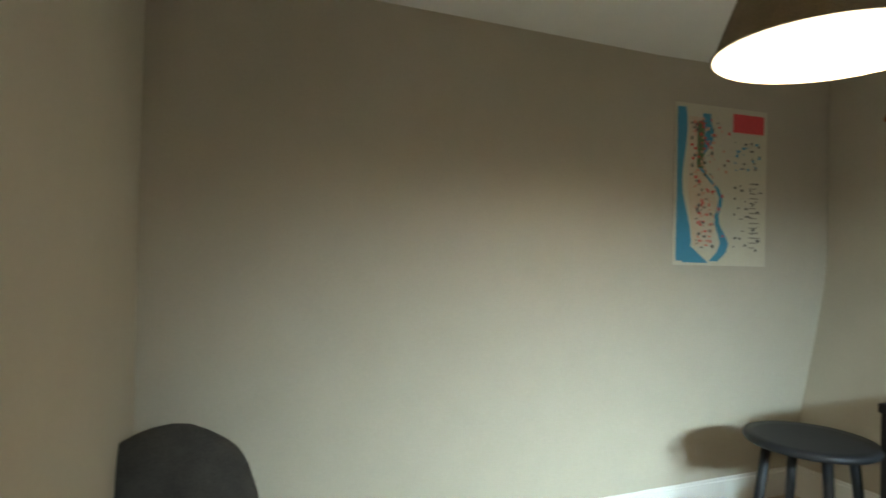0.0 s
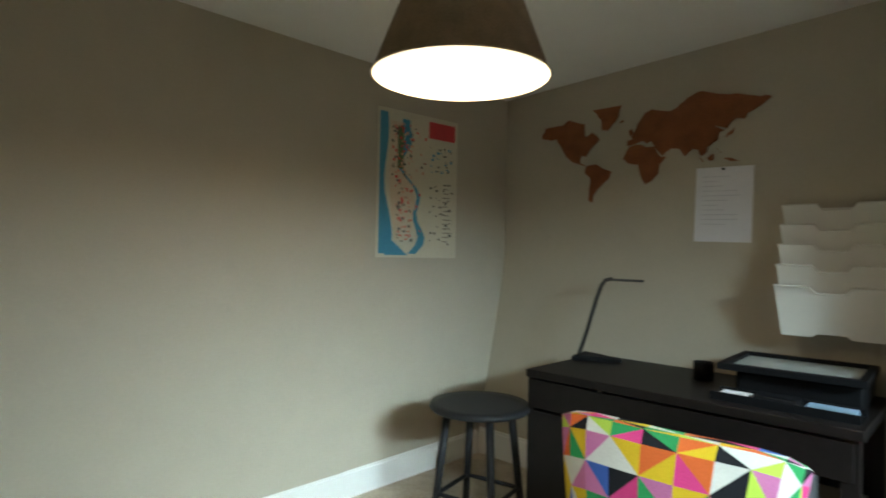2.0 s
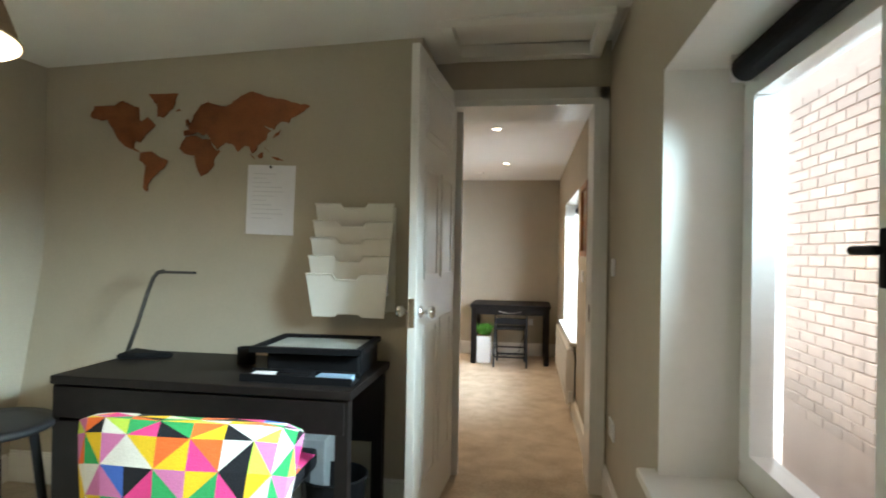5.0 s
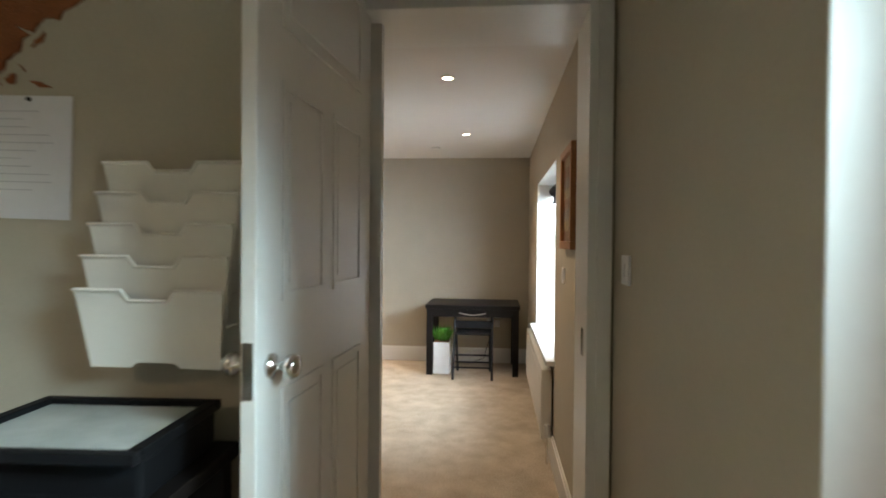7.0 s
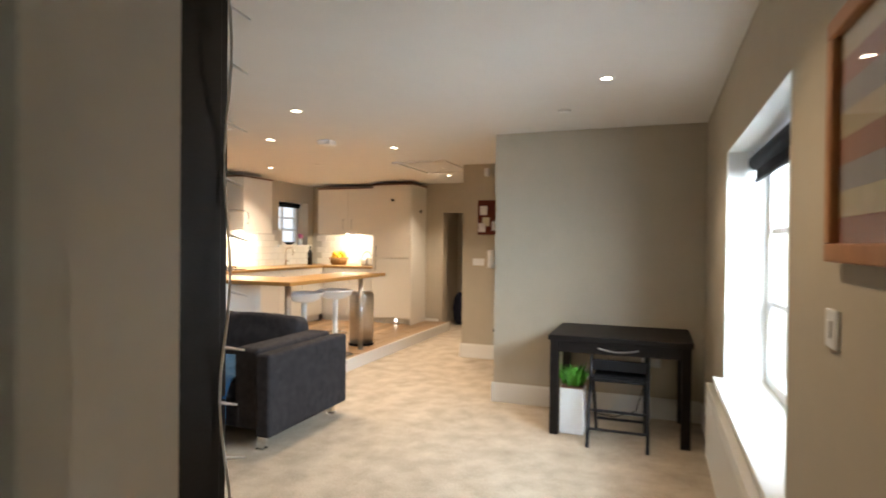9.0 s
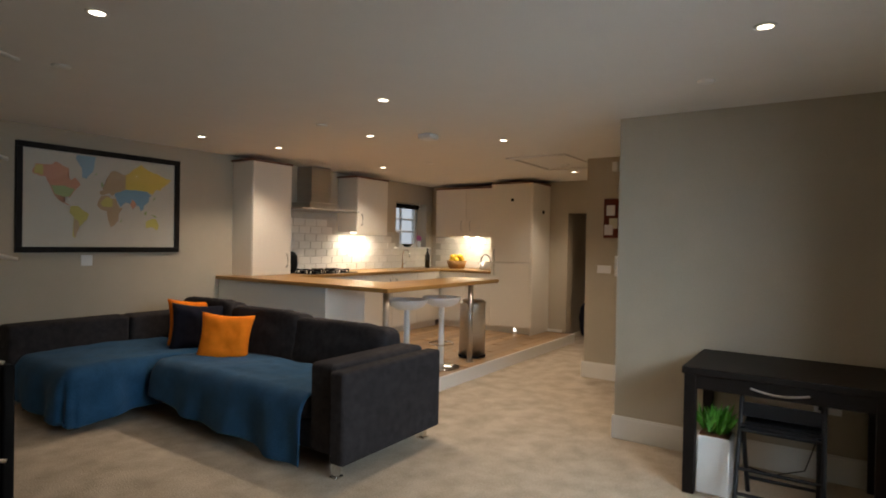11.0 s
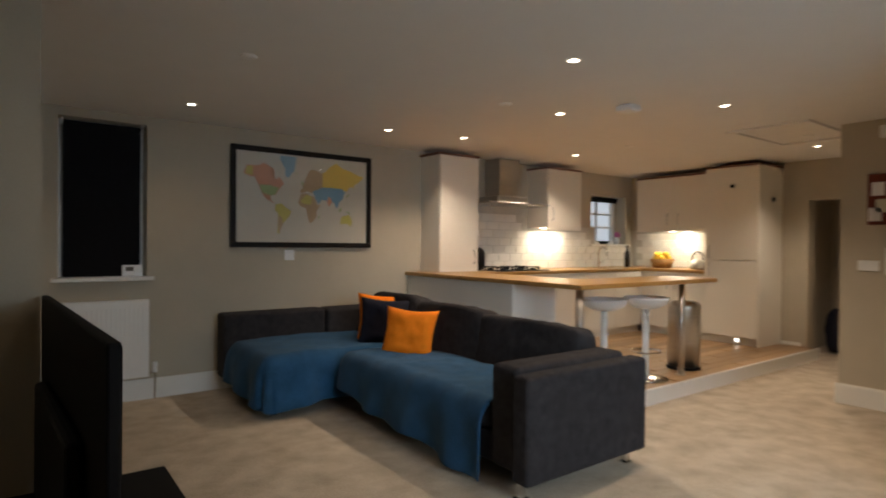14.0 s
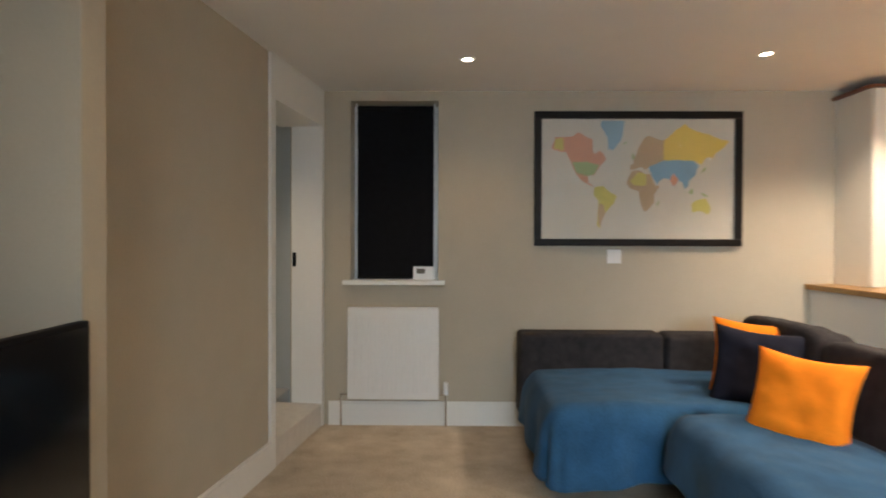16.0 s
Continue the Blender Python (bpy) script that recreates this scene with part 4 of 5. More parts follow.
def throw(name, label, x0, x1, y0, y1, edge_x, edge_y, hem, seed, top=0.472):
    """A cloth laid on a seat: past the edges x < edge_x and y < edge_y it bends over and hangs down."""
    bm = bmesh.new()
    nx, ny = 52, 52
    grid = []
    for i in range(nx + 1):
        row = []
        for j in range(ny + 1):
            x, y = x0 + (x1 - x0) * i / nx, y0 + (y1 - y0) * j / ny
            ex, ey = max(0.0, edge_x - x), max(0.0, edge_y - y)
            e = math.hypot(ex, ey)
            along = (x if ey > ex else y) * 7
            if e > 0:
                dx, dy = ex / e, ey / e
                e = min(e, hem(x, y))
                bend = min(1.0, e / 0.20)
                drop = e * bend ** 0.7 - 0.03 * bend
                w = drop * (0.05 * math.sin(along * 2.1 + seed) + 0.10 * noise.noise(Vector((along * 0.9, seed, e * 2))) + 0.04 * math.sin(9 * math.atan2(dy, dx)))
                out = 0.11 * math.sin(bend * math.pi / 2) + 0.05 * drop + w
                px, py, z = max(x, edge_x) - dx * out, max(y, edge_y) - dy * out, top - max(0.0, drop)
            else:
                px, py, z = x, y, top
            z += 0.014 * noise.noise(Vector((px * 3.5, py * 3.5, seed))) + 0.006 * noise.noise(Vector((px * 13, py * 13, seed)))
            row.append(bm.verts.new((px, py, max(0.012, z))))
        grid.append(row)
    for p, q in zip(grid, grid[1:]):
        for j in range(ny):
            bm.faces.new((p[j], p[j + 1], q[j + 1], q[j]))
    ob = part(name, bm, THROW, None, smooth=True)
    thick = ob.modifiers.new("thickness", "SOLIDIFY")
    thick.thickness = 0.006
    return tagged(ob, label, "throw")


throw("blue_throw", "blue fleece throw draped over the sofa seat", 7.02, 8.12, 2.295, 4.02, 7.56, 2.0, lambda x, y: 0.45 - 0.10 * max(0.0, y - 2.6) + 0.02 * math.sin(y * 6), 0.6)
throw("blue_throw", "blue fleece throw draped over the chaise", 6.40, 8.10, 3.70, 5.00, 6.98, 4.23, lambda x, y: 0.36 + 0.05 * max(0.0, 5.0 - y) + 0.025 * math.sin(x * 5 + y * 3), 2.1)
for nm, mat, at, size, tilt, turn, lab in (("orange_cushion", ORANGE, (7.96, 3.80, 0.60), 0.44, -20, 48, "plump orange square cushion on the sofa"), ("navy_cushion", NAVY, (8.03, 4.30, 0.63), 0.46, -18, 32, "dark navy square cushion on the sofa"), ("orange_cushion", ORANGE, (8.12, 4.50, 0.65), 0.46, -20, 22, "orange square cushion behind the navy one")):
    c = part(nm, pillow(size, 0.17), mat, None, smooth=True)
    tagged(c, lab, "cushion")
    c.matrix_basis = pose(*at, tilt, 4, -turn)

# television on its stand, seen from the back and side
tv = thing("television", "large black flat television on a dark stand", "television", (5.53, 1.918, 0.40), 93)
part("body", box((-0.668, 0.0, 0.02), (0.668, 0.028, 0.725), bevel=0.006), BLACK, tv)
part("screen", box((-0.656, -0.003, 0.035), (0.656, 0.001, 0.712)), SCREEN, tv, "glossy dark screen")
part("back_housing", box((-0.40, 0.028, 0.06), (0.40, 0.07, 0.45), bevel=0.015), BLACK, tv)
part("foot", box((-0.30, -0.10, 0.0), (0.30, 0.14, 0.02), bevel=0.004), BLACK, tv)
stand = thing("television_stand", "low black television bench on the carpet", "television bench", (5.62, 1.85, 0))
part("top", box((-0.27, -0.66, 0.365), (0.27, 0.66, 0.40), bevel=0.003), BLACK, stand)
part("shelf", box((-0.25, -0.645, 0.12), (0.25, 0.645, 0.14)), BLACK, stand)
for y in (-0.645, 0.0, 0.645):
    part("upright", box((-0.26, y - 0.015, 0), (0.26, y + 0.015, 0.365)), BLACK, stand)

case = thing("tall_cabinet", "tall black-brown cabinet against the wall beside the doorway", "cabinet", (4.822, 0.361, 0))
part("body", box((0.0, 0.0, 0.06), (0.378, 0.44, 2.20), bevel=0.003), ESPRESSO, case)
part("plinth", box((0.02, 0.01, 0), (0.36, 0.43, 0.06)), ESPRESSO, case)
for z0, z1 in ((0.065, 1.10), (1.106, 2.195)):
    part("door", box((0.378, 0.003, z0), (0.397, 0.437, z1), bevel=0.002), ESPRESSO, case)
part("handle", rod((0.41, 0.38, 0.95), (0.41, 0.38, 1.05), 0.006), STEEL, case)
part("handle", rod((0.41, 0.38, 1.16), (0.41, 0.38, 1.26), 0.006), STEEL, case)
lights = thing("string_lights", "white cable of unlit fairy lights hung down the dark cabinet", "string lights", (5.19, 0.349, 0))
pts = [(0.004 + 0.006 * math.sin(z * 9), -0.006 + 0.012 * math.sin(z * 13), z) for z in [2.2 - 0.055 * k for k in range(40)]]
part("cable", tube(pts, 0.003, 6), PVC, lights)
for k in range(0, 40, 2):
    p = Vector(pts[k])
    s = 1 if k % 4 else 0.8
    part("bulb", rod(p, p + Vector((0.045 * s, -0.012, -0.012)), 0.0035, 0.002, n=8), PVC, lights)

# dark table with folding chair and planter
tab = thing("side_table", "black-brown square-legged table against the wall", "table", (8.93, -0.20, 0))
part("tabletop", box((-0.36, -0.50, 0.705), (0.355, 0.50, 0.745), bevel=0.004), ESPRESSO, tab)
for a, b in (((-0.34, -0.45, 0.62), (-0.32, 0.45, 0.705)), ((0.32, -0.45, 0.62), (0.34, 0.45, 0.705)), ((-0.30, -0.48, 0.62), (0.30, -0.46, 0.705)), ((-0.30, 0.46, 0.62), (0.30, 0.48, 0.705))):
    part("apron", box(a, b), ESPRESSO, tab)
for x in (-0.315, 0.315):
    for y in (-0.455, 0.455):
        part("leg", box((x - 0.032, y - 0.032, 0), (x + 0.032, y + 0.032, 0.705), bevel=0.003), ESPRESSO, tab)
fold = thing("folding_chair", "dark wooden folding chair pushed under the table", "chair", (8.63, -0.21, 0))
for y in (-0.20, 0.20):
    part("back_leg", rod((-0.24, y, 0), (0.06, y * 0.98, 0.70), 0.013, n=10), STOOLBLK, fold)
    part("front_leg", rod((0.20, y * 0.88, 0), (-0.12, y * 0.88, 0.48), 0.013, n=10), STOOLBLK, fold)
for k in range(5):
    x = -0.14 + 0.075 * k
    part("seat_slat", box((x, -0.185, 0.445), (x + 0.062, 0.185, 0.462), bevel=0.004), STOOLBLK, fold)
part("back_rail", tube([(0.03 - 0.03 * math.cos(a), 0.21 * math.sin(a), 0.66) for a in [math.pi * (k / 10 - 0.5) for k in range(11)]], 0.022), STOOLBLK, fold)
for z, x in ((0.24, -0.14), (0.12, -0.19)):
    part("stretcher", rod((x, -0.20, z), (x, 0.20, z), 0.010, n=8), STOOLBLK, fold)
part("stretcher", rod((0.13, -0.17, 0.11), (0.13, 0.17, 0.11), 0.010, n=8), STOOLBLK, fold)
part("back_board", box((-0.015, -0.19, 0.50), (0.0, 0.19, 0.58), bevel=0.005), STOOLBLK, fold)
part("drawer_pull", tube([(-0.345, 0.14 * a, 0.665 - 0.022 * math.cos(a * math.pi / 2)) for a in (-1, -0.6, -0.2, 0.2, 0.6, 1)], 0.006), STEEL, tab, "thin curved metal pull")
plant = thing("potted_plant", "bright green plant in a tall square white planter", "plant", (8.72, 0.13, 0))
bm = box((-0.09, -0.09, 0), (0.09, 0.09, 0.34), bevel=0.01)
part("planter", bm, PVC, plant, "square white planter")
part("soil", box((-0.08, -0.08, 0.34), (0.08, 0.08, 0.346)), BROWN, plant)
rnd = random.Random(8)
bm = bmesh.new()
for k in range(160):
    a, r = rnd.uniform(0, 6.28), rnd.uniform(0, 0.07)
    p = Vector((r * math.cos(a), r * math.sin(a), 0.345))
    t = p + Vector((rnd.gauss(0, 0.05), rnd.gauss(0, 0.05), rnd.uniform(0.08, 0.17)))
    side = Vector((math.cos(a * 3), math.sin(a * 3), 0)) * 0.012
    m = p.lerp(t, 0.6) + side
    bm.faces.new([bm.verts.new(q) for q in (p, p.lerp(t, 0.6) - side, t, m)])
part("leaves", bm, LEAF, plant)
plug = thing("power_plug", "black power plug and cable at the wall socket", "plug", (9.288, -0.39, 0.47), 0)
part("plug_body", box((-0.045, -0.02, -0.025), (0, 0.02, 0.025), bevel=0.005), BLACK, plug)
part("cable", tube([(-0.04, 0, -0.02), (-0.06, 0.02, -0.2), (-0.10, 0.08, -0.40), (-0.14, 0.25, -0.455), (-0.05, 0.42, -0.46)], 0.004, 6), BLACK, plug)

# ---- downlights, detectors ----


def downlight(x, y, z=ZC, lit=True, power=27, colour=WARM):
    ob = thing("downlight", "recessed white ceiling downlight, lit" if lit else "small white unlit ceiling fitting", "downlight", (x, y, z), group="recessed ceiling spots")
    if lit:
        part("ring", lathe([(0.030, -0.002), (0.032, -0.006), (0.046, -0.004), (0.048, 0.0)], 24), GLOSSW, ob, smooth=True)
        part("lens", lathe([(0.0, -0.004), (0.033, -0.004)], 24), SPOTM, ob, "bright lens")
        lamp("downlight_lamp", "SPOT", look((x, y, z - 0.02), (x, y, 0)), power, colour, radius=0.03, cone=125)
    else:
        part("cover", lathe([(0.0, -0.012), (0.04, -0.012), (0.05, -0.004), (0.05, 0.0)], 24), GLOSSW, ob, smooth=True)


for x, y, power in ((5.98, -0.14, 34), (7.79, -0.16, 34), (7.95, 2.10, 34)):
    downlight(x, y, power=power)
for x, y in ((6.47, 4.60), (8.17, 4.50), (6.18, 2.20)):
    downlight(x, y, power=11, colour=(1.0, 0.71, 0.42))
for x, y in ((9.66, 2.10), (8.90, 3.05), (12.10, 2.37), (8.95, 4.35), (10.66, 4.37)):
    downlight(x, y, power=118, colour=(1.0, 0.81, 0.62))
for x, y in ((8.55, 0.20), (6.45, 3.2), (8.35, 3.1), (10.6, 3.6), (11.4, 2.2)):
    downlight(x, y, lit=False)
# unseen fitting and lamp, added to brighten the bathroom behind the doorway
downlight(4.75, 4.5, power=25)
det = thing("smoke_detector", "white square smoke detector on the living room ceiling", "smoke alarm", (9.10, 2.55, ZC))
part("body", box((-0.07, -0.07, -0.05), (0.07, 0.07, 0), bevel=0.015), PVC, det)
# raised strips added in place of warm shading in a ceiling recess
shading_frame = thing("ceiling_hatch", "raised frame standing in for a warm shaded recess in the kitchen ceiling", "hatch", (11.2, 2.25, ZC))
for a, b in (((-0.55, -0.35, -0.018), (0.55, -0.29, 0)), ((-0.55, 0.29, -0.018), (0.55, 0.35, 0)), ((-0.55, -0.29, -0.018), (-0.49, 0.29, 0)), ((0.49, -0.29, -0.018), (0.55, 0.29, 0))):
    part("ceiling_frame", box(a, b), CEIL, shading_frame)
pir = thing("motion_sensor", "small white alarm sensor high in the corner", "sensor", (11.08, 1.50, 2.30))
part("case", box((-0.05, -0.03, -0.06), (0.02, 0.03, 0.04), bevel=0.01), PVC, pir)

# ---- kitchen ----
YS = 2.70
kf = structure("floor_kitchen", boxes(((8.96, YS + 0.02, 0), (13.12, 5.32, ZK - 0.012))), GROUT, "raised oak plank kitchen floor", "floor")
structure("trim_step", boxes(((8.94, YS, 0), (13.12, YS + 0.02, ZK - 0.012)), ((8.94, YS - 0.006, ZK - 0.012), (13.12, YS + 0.02, ZK + 0.004))), GLOSSW, "white painted riser of the kitchen step", "step")


def units(name, label, a, b, front, doors, handles=(), top=None, mat=CABINET):
    """A cabinet body with door leaves on its front ('-x' or '-y')."""
    ob = thing(name, label, "cabinet", (0, 0, 0), group="kitchen cabinets")
    part("body", box(a, b), mat, ob)
    if front == "-y":
        w = (b[0] - a[0]) / doors
        for k in range(doors):
            d = part("door", box((a[0] + k * w + 0.002, a[1] - 0.02, a[2] + 0.003), (a[0] + (k + 1) * w - 0.002, a[1] - 0.001, b[2] - 0.003), bevel=0.002), mat, ob)
            if k < len(handles):
                x, z = a[0] + k * w + handles[k][0] * w, handles[k][1]
                part("handle", tube([(x, a[1] - 0.021, z), (x, a[1] - 0.045, z + 0.02), (x, a[1] - 0.05, z + 0.08), (x, a[1] - 0.045, z + 0.14), (x, a[1] - 0.021, z + 0.16)], 0.007), STEEL, d, "brushed steel bow handle", smooth=True)
    else:
        w = (b[1] - a[1]) / doors
        for k in range(doors):
            d = part("door", box((a[0] - 0.02, a[1] + k * w + 0.002, a[2] + 0.003), (a[0] - 0.001, a[1] + (k + 1) * w - 0.002, b[2] - 0.003), bevel=0.002), mat, ob)
            if k < len(handles):
                y, z = a[1] + k * w + handles[k][0] * w, handles[k][1]
                part("handle", tube([(a[0] - 0.021, y, z), (a[0] - 0.045, y, z + 0.02), (a[0] - 0.05, y, z + 0.08), (a[0] - 0.045, y, z + 0.14), (a[0] - 0.021, y, z + 0.16)], 0.007), STEEL, d, "brushed steel bow handle", smooth=True)
    if top:
        part("cornice", box((a[0] - 0.03, a[1] - 0.03, b[2]), (b[0] + 0.01, b[1], b[2] + 0.02)), BROWN, ob, "dark top edge")
    return ob


WT = 1.03
units("tall_wall_cabinet", "tall cream wall cabinet standing on the worktop", (9.11, 4.97, WT + 0.002), (9.66, 5.318, 2.33), "-y", 1, ((0.88, 1.12),), True)
units("wall_cabinet", "cream wall cabinet beside the extractor hood", (10.82, 4.97, 1.57), (11.46, 5.318, 2.32), "-y", 1, ((0.12, 1.66),), True)
units("wall_cabinet", "pair of cream wall cabinets over a lit splashback", (12.77, 3.82, 1.58), (13.118, 4.98, 2.31), "-x", 2, ((0.86, 1.64), (0.14, 1.64)), True)
units("tall_cabinet_lower", "cream tall cabinet lower half housing the fridge", (12.52, 3.15, ZK + 0.10), (13.118, 3.80, 1.17), "-x", 1, ((0.90, 0.98),))
units("tall_cabinet_upper", "cream tall cabinet upper half", (12.52, 3.15, 1.175), (13.118, 3.80, 2.33), "-x", 1, ((0.90, 1.20),), True)
for y, z in ((3.45, 2.09),):
    k = thing("cabinet_hook", "small dark knob on the tall cabinet", "knob", (12.499, y, z))
    part("knob", box((-0.02, -0.02, -0.02), (0, 0.02, 0.02), bevel=0.004), BLACK, k)
k = thing("cabinet_hook", "small dark hook on the side of the tall cabinet", "knob", (12.85, 3.127, 1.92))
part("knob", box((-0.02, -0.02, -0.02), (0.02, 0, 0.03), bevel=0.004), BLACK, k)
units("base_cabinet", "cream base cabinets along the back wall", (9.56, 4.74, ZK + 0.10), (12.50, 5.318, WT - 0.04), "-y", 5, ((0.88, 0.76), (0.12, 0.76), (0.88, 0.76), (0.12, 0.76), (0.88, 0.76)))
units("base_cabinet", "cream base cabinets along the end wall", (12.54, 3.81, ZK + 0.10), (13.118, 4.74, WT - 0.04), "-x", 2, ((0.88, 0.76), (0.12, 0.76)))
units("peninsula_cabinet", "white back panel of the breakfast bar", (8.96, 3.62, ZK), (9.50, 5.318, WT - 0.04), "-x", 1, mat=GLOSSW)
for a, b, nm in (((9.62, 4.79, ZK), (12.5, 4.81, ZK + 0.10), "plinth"), ((12.59, 3.16, ZK), (12.61, 4.78, ZK + 0.10), "plinth")):
    p = tagged(part(nm, box(a, b), CABINET), "cream kitchen plinth board with small lights", "plinth")
    if a[0] < 12:
        part("plinth_light", rod((10.2, 4.788, ZK + 0.05), (10.2, 4.784, ZK + 0.05), 0.022), LEDM, p, "lit round plinth light")
    else:
        part("plinth_light", rod((12.588, 3.42, ZK + 0.05), (12.584, 3.42, ZK + 0.05), 0.022), LEDM, p, "lit round plinth light")
part("end_panel", box((12.50, 3.128, ZK), (13.118, 3.148, 2.33), bevel=0.002), CABINET, bpy.data.objects["tall_cabinet_lower"])


def top(name, a, b, label):
    ob = part(name, box(a, b, bevel=0.004), OAK)
    return tagged(ob, label, "worktop")


top("bar_worktop", (8.88, 2.80, WT - 0.038), (10.92, 3.36, WT), "oiled oak breakfast bar top on steel posts")
top("peninsula_worktop", (8.90, 3.362, WT - 0.038), (9.54, 5.318, WT), "oiled oak peninsula worktop")
top("back_worktop", (9.542, 4.71, WT - 0.038), (13.118, 5.318, WT), "oiled oak worktop with gas hob")
top("end_worktop", (12.50, 3.81, WT - 0.038), (13.118, 4.708, WT), "oiled oak worktop along the end wall")
for x in (8.96, 10.42):
    post = thing("bar_post", "round brushed steel breakfast bar post", "post", (x, 2.88, ZK))
    part("tube", rod((0, 0, 0.008), (0, 0, WT - 0.04 - ZK), 0.03, n=20), STEEL, post, smooth=True)
    part("flange", rod((0, 0, 0), (0, 0, 0.008), 0.05, n=20), STEEL, post)
bs = thing("bar_stool", "white moulded bar stool on a chrome gas-lift base", "bar stool", (9.53, 3.08, ZK), 0, "bar stools")
part("base", lathe([(0, 0), (0.20, 0), (0.205, 0.008), (0.12, 0.02), (0.04, 0.035), (0, 0.04)], 32), CHROME, bs, smooth=True)
part("column", rod((0, 0, 0.03), (0, 0, 0.66), 0.03, n=18), PVC, bs, "white column", smooth=True)
part("seat", lathe([(0, 0.64), (0.10, 0.645), (0.17, 0.68), (0.20, 0.73), (0.205, 0.745), (0.195, 0.742), (0.15, 0.70), (0.08, 0.685), (0, 0.68)], 32), PVC, bs, smooth=True)
part("footrest", tube([(0.13 * math.cos(a), 0.13 * math.sin(a), 0.25) for a in [k * math.pi / 8 for k in range(17)]], 0.009), CHROME, bs)
copy_thing(bs, pose(10.0, 2.98, ZK))
rb = thing("pedal_bin", "tall cylindrical steel pedal bin", "bin", (10.72, 3.03, ZK))
part("body", lathe([(0, 0.0), (0.15, 0.0), (0.15, 0.60)], 36), STEEL, rb, smooth=True)
part("lid", lathe([(0.152, 0.60), (0.155, 0.63), (0.12, 0.665), (0, 0.675)], 36), STEEL, rb, "domed steel lid", smooth=True)
part("base_ring", lathe([(0.15, 0), (0.158, 0.0), (0.158, 0.03), (0.15, 0.03)], 36), BLACK, rb)
part("pedal", box((-0.19, -0.03, 0.01), (-0.14, 0.03, 0.022)), BLACK, rb)

for nm, a, b in (("back", (10.82, 4.95, 1.535), (11.46, 4.97, 1.57)), ("end", (12.75, 3.82, 1.545), (12.77, 4.98, 1.58))):
    tagged(part("light_pelmet", box(a, b, bevel=0.002), CABINET), "slim cream pelmet hiding the strip light", "pelmet")
hood = thing("extractor_hood", "stainless steel chimney extractor hood with a glass canopy", "extractor hood", (0, 0, 0))
part("chimney", box((10.07, 5.05, 1.92), (10.40, 5.318, 2.385), bevel=0.004), STEEL, hood)
part("motor_box", box((9.98, 4.98, 1.85), (10.50, 5.318, 1.93), bevel=0.01), STEEL, hood)
part("canopy", box((9.72, 4.82, 1.825), (10.72, 5.318, 1.845), bevel=0.006), STEEL, hood, "flat steel canopy")
hob = thing("gas_hob", "black gas hob with iron pan supports", "hob", (10.25, 5.0, WT))
part("plate", box((-0.40, -0.24, 0.0), (0.40, 0.24, 0.012), bevel=0.004), SCREEN, hob)
for x in (-0.25, 0.0, 0.25):
    for y in (-0.11, 0.11):
        b = part("burner", lathe([(0, 0.03), (0.035, 0.03), (0.045, 0.012)], 18), BLACK, hob)
        part("pan_support", boxes(((x - 0.10, y - 0.006, 0.036), (x + 0.10, y + 0.006, 0.050)), ((x - 0.006, y - 0.10, 0.036), (x + 0.006, y + 0.10, 0.050)), ((x - 0.10, y - 0.006, 0.012), (x - 0.09, y + 0.006, 0.036)), ((x + 0.09, y - 0.006, 0.012), (x + 0.10, y + 0.006, 0.036))), BLACK, hob)
        b.location = (x, y, 0)
tap = thing("kitchen_tap", "chrome swan-neck mixer tap by the window", "tap", (12.15, 5.20, WT))
part("spout", tube([(0, 0, 0), (0, 0, 0.22)] + [(0, -0.07 + 0.07 * math.cos(a), 0.22 + 0.07 * math.sin(a)) for a in [k * math.pi / 8 for k in range(9)]] + [(0, -0.14, 0.17)], 0.011), CHROME, tap, smooth=True)
part("lever", rod((0.0, 0, 0.05), (0.06, -0.02, 0.09), 0.007), CHROME, tap)
bowl = thing("fruit_basket", "wicker basket heaped with yellow fruit", "fruit basket", (12.84, 4.62, WT))
part("basket", lathe([(0, 0), (0.12, 0), (0.17, 0.13), (0.16, 0.13), (0.11, 0.01), (0, 0.01)], 28), BASKET, bowl, smooth=True)
rnd = random.Random(4)
for k in range(8):
    part("fruit", soft((0.085 * math.cos(k * 0.9), 0.085 * math.sin(k * 0.9), 0.145 + 0.05 * (k % 2)), (0.095, 0.08, 0.08), 2.2, 4), YELLOW, bowl, smooth=True)
ket = thing("kettle", "steel stove kettle with an arched black handle", "kettle", (12.84, 4.08, WT))
part("body", lathe([(0, 0), (0.10, 0), (0.105, 0.03), (0.08, 0.11), (0.03, 0.14), (0, 0.145)], 28), STEEL, ket, smooth=True)
part("handle", tube([(0, 0.085 * math.cos(a), 0.12 + 0.12 * math.sin(a)) for a in [k * math.pi / 10 for k in range(11)]], 0.009), BLACK, ket, smooth=True)
part("spout", rod((0, 0.07, 0.07), (0, 0.15, 0.12), 0.018, 0.010), STEEL, ket)
oil = thing("bottle", "dark glass bottle on the worktop", "bottle", (12.62, 5.05, WT))
part("glass", lathe([(0, 0), (0.04, 0), (0.042, 0.2), (0.015, 0.26), (0.014, 0.32), (0, 0.32)], 18), SCREEN, oil, smooth=True)
soap = thing("flower_vase", "pink flowers in a small vase on the window sill", "vase", (12.85, 5.40, KW[2] + 0.004))
part("vase", lathe([(0, 0), (0.03, 0), (0.035, 0.06), (0.02, 0.11)], 16), PVC, soap, smooth=True)
part("blooms", soft((0, 0, 0.15), (0.10, 0.08, 0.10), 2.2, 4, 0.02), PATCH[4], soap)
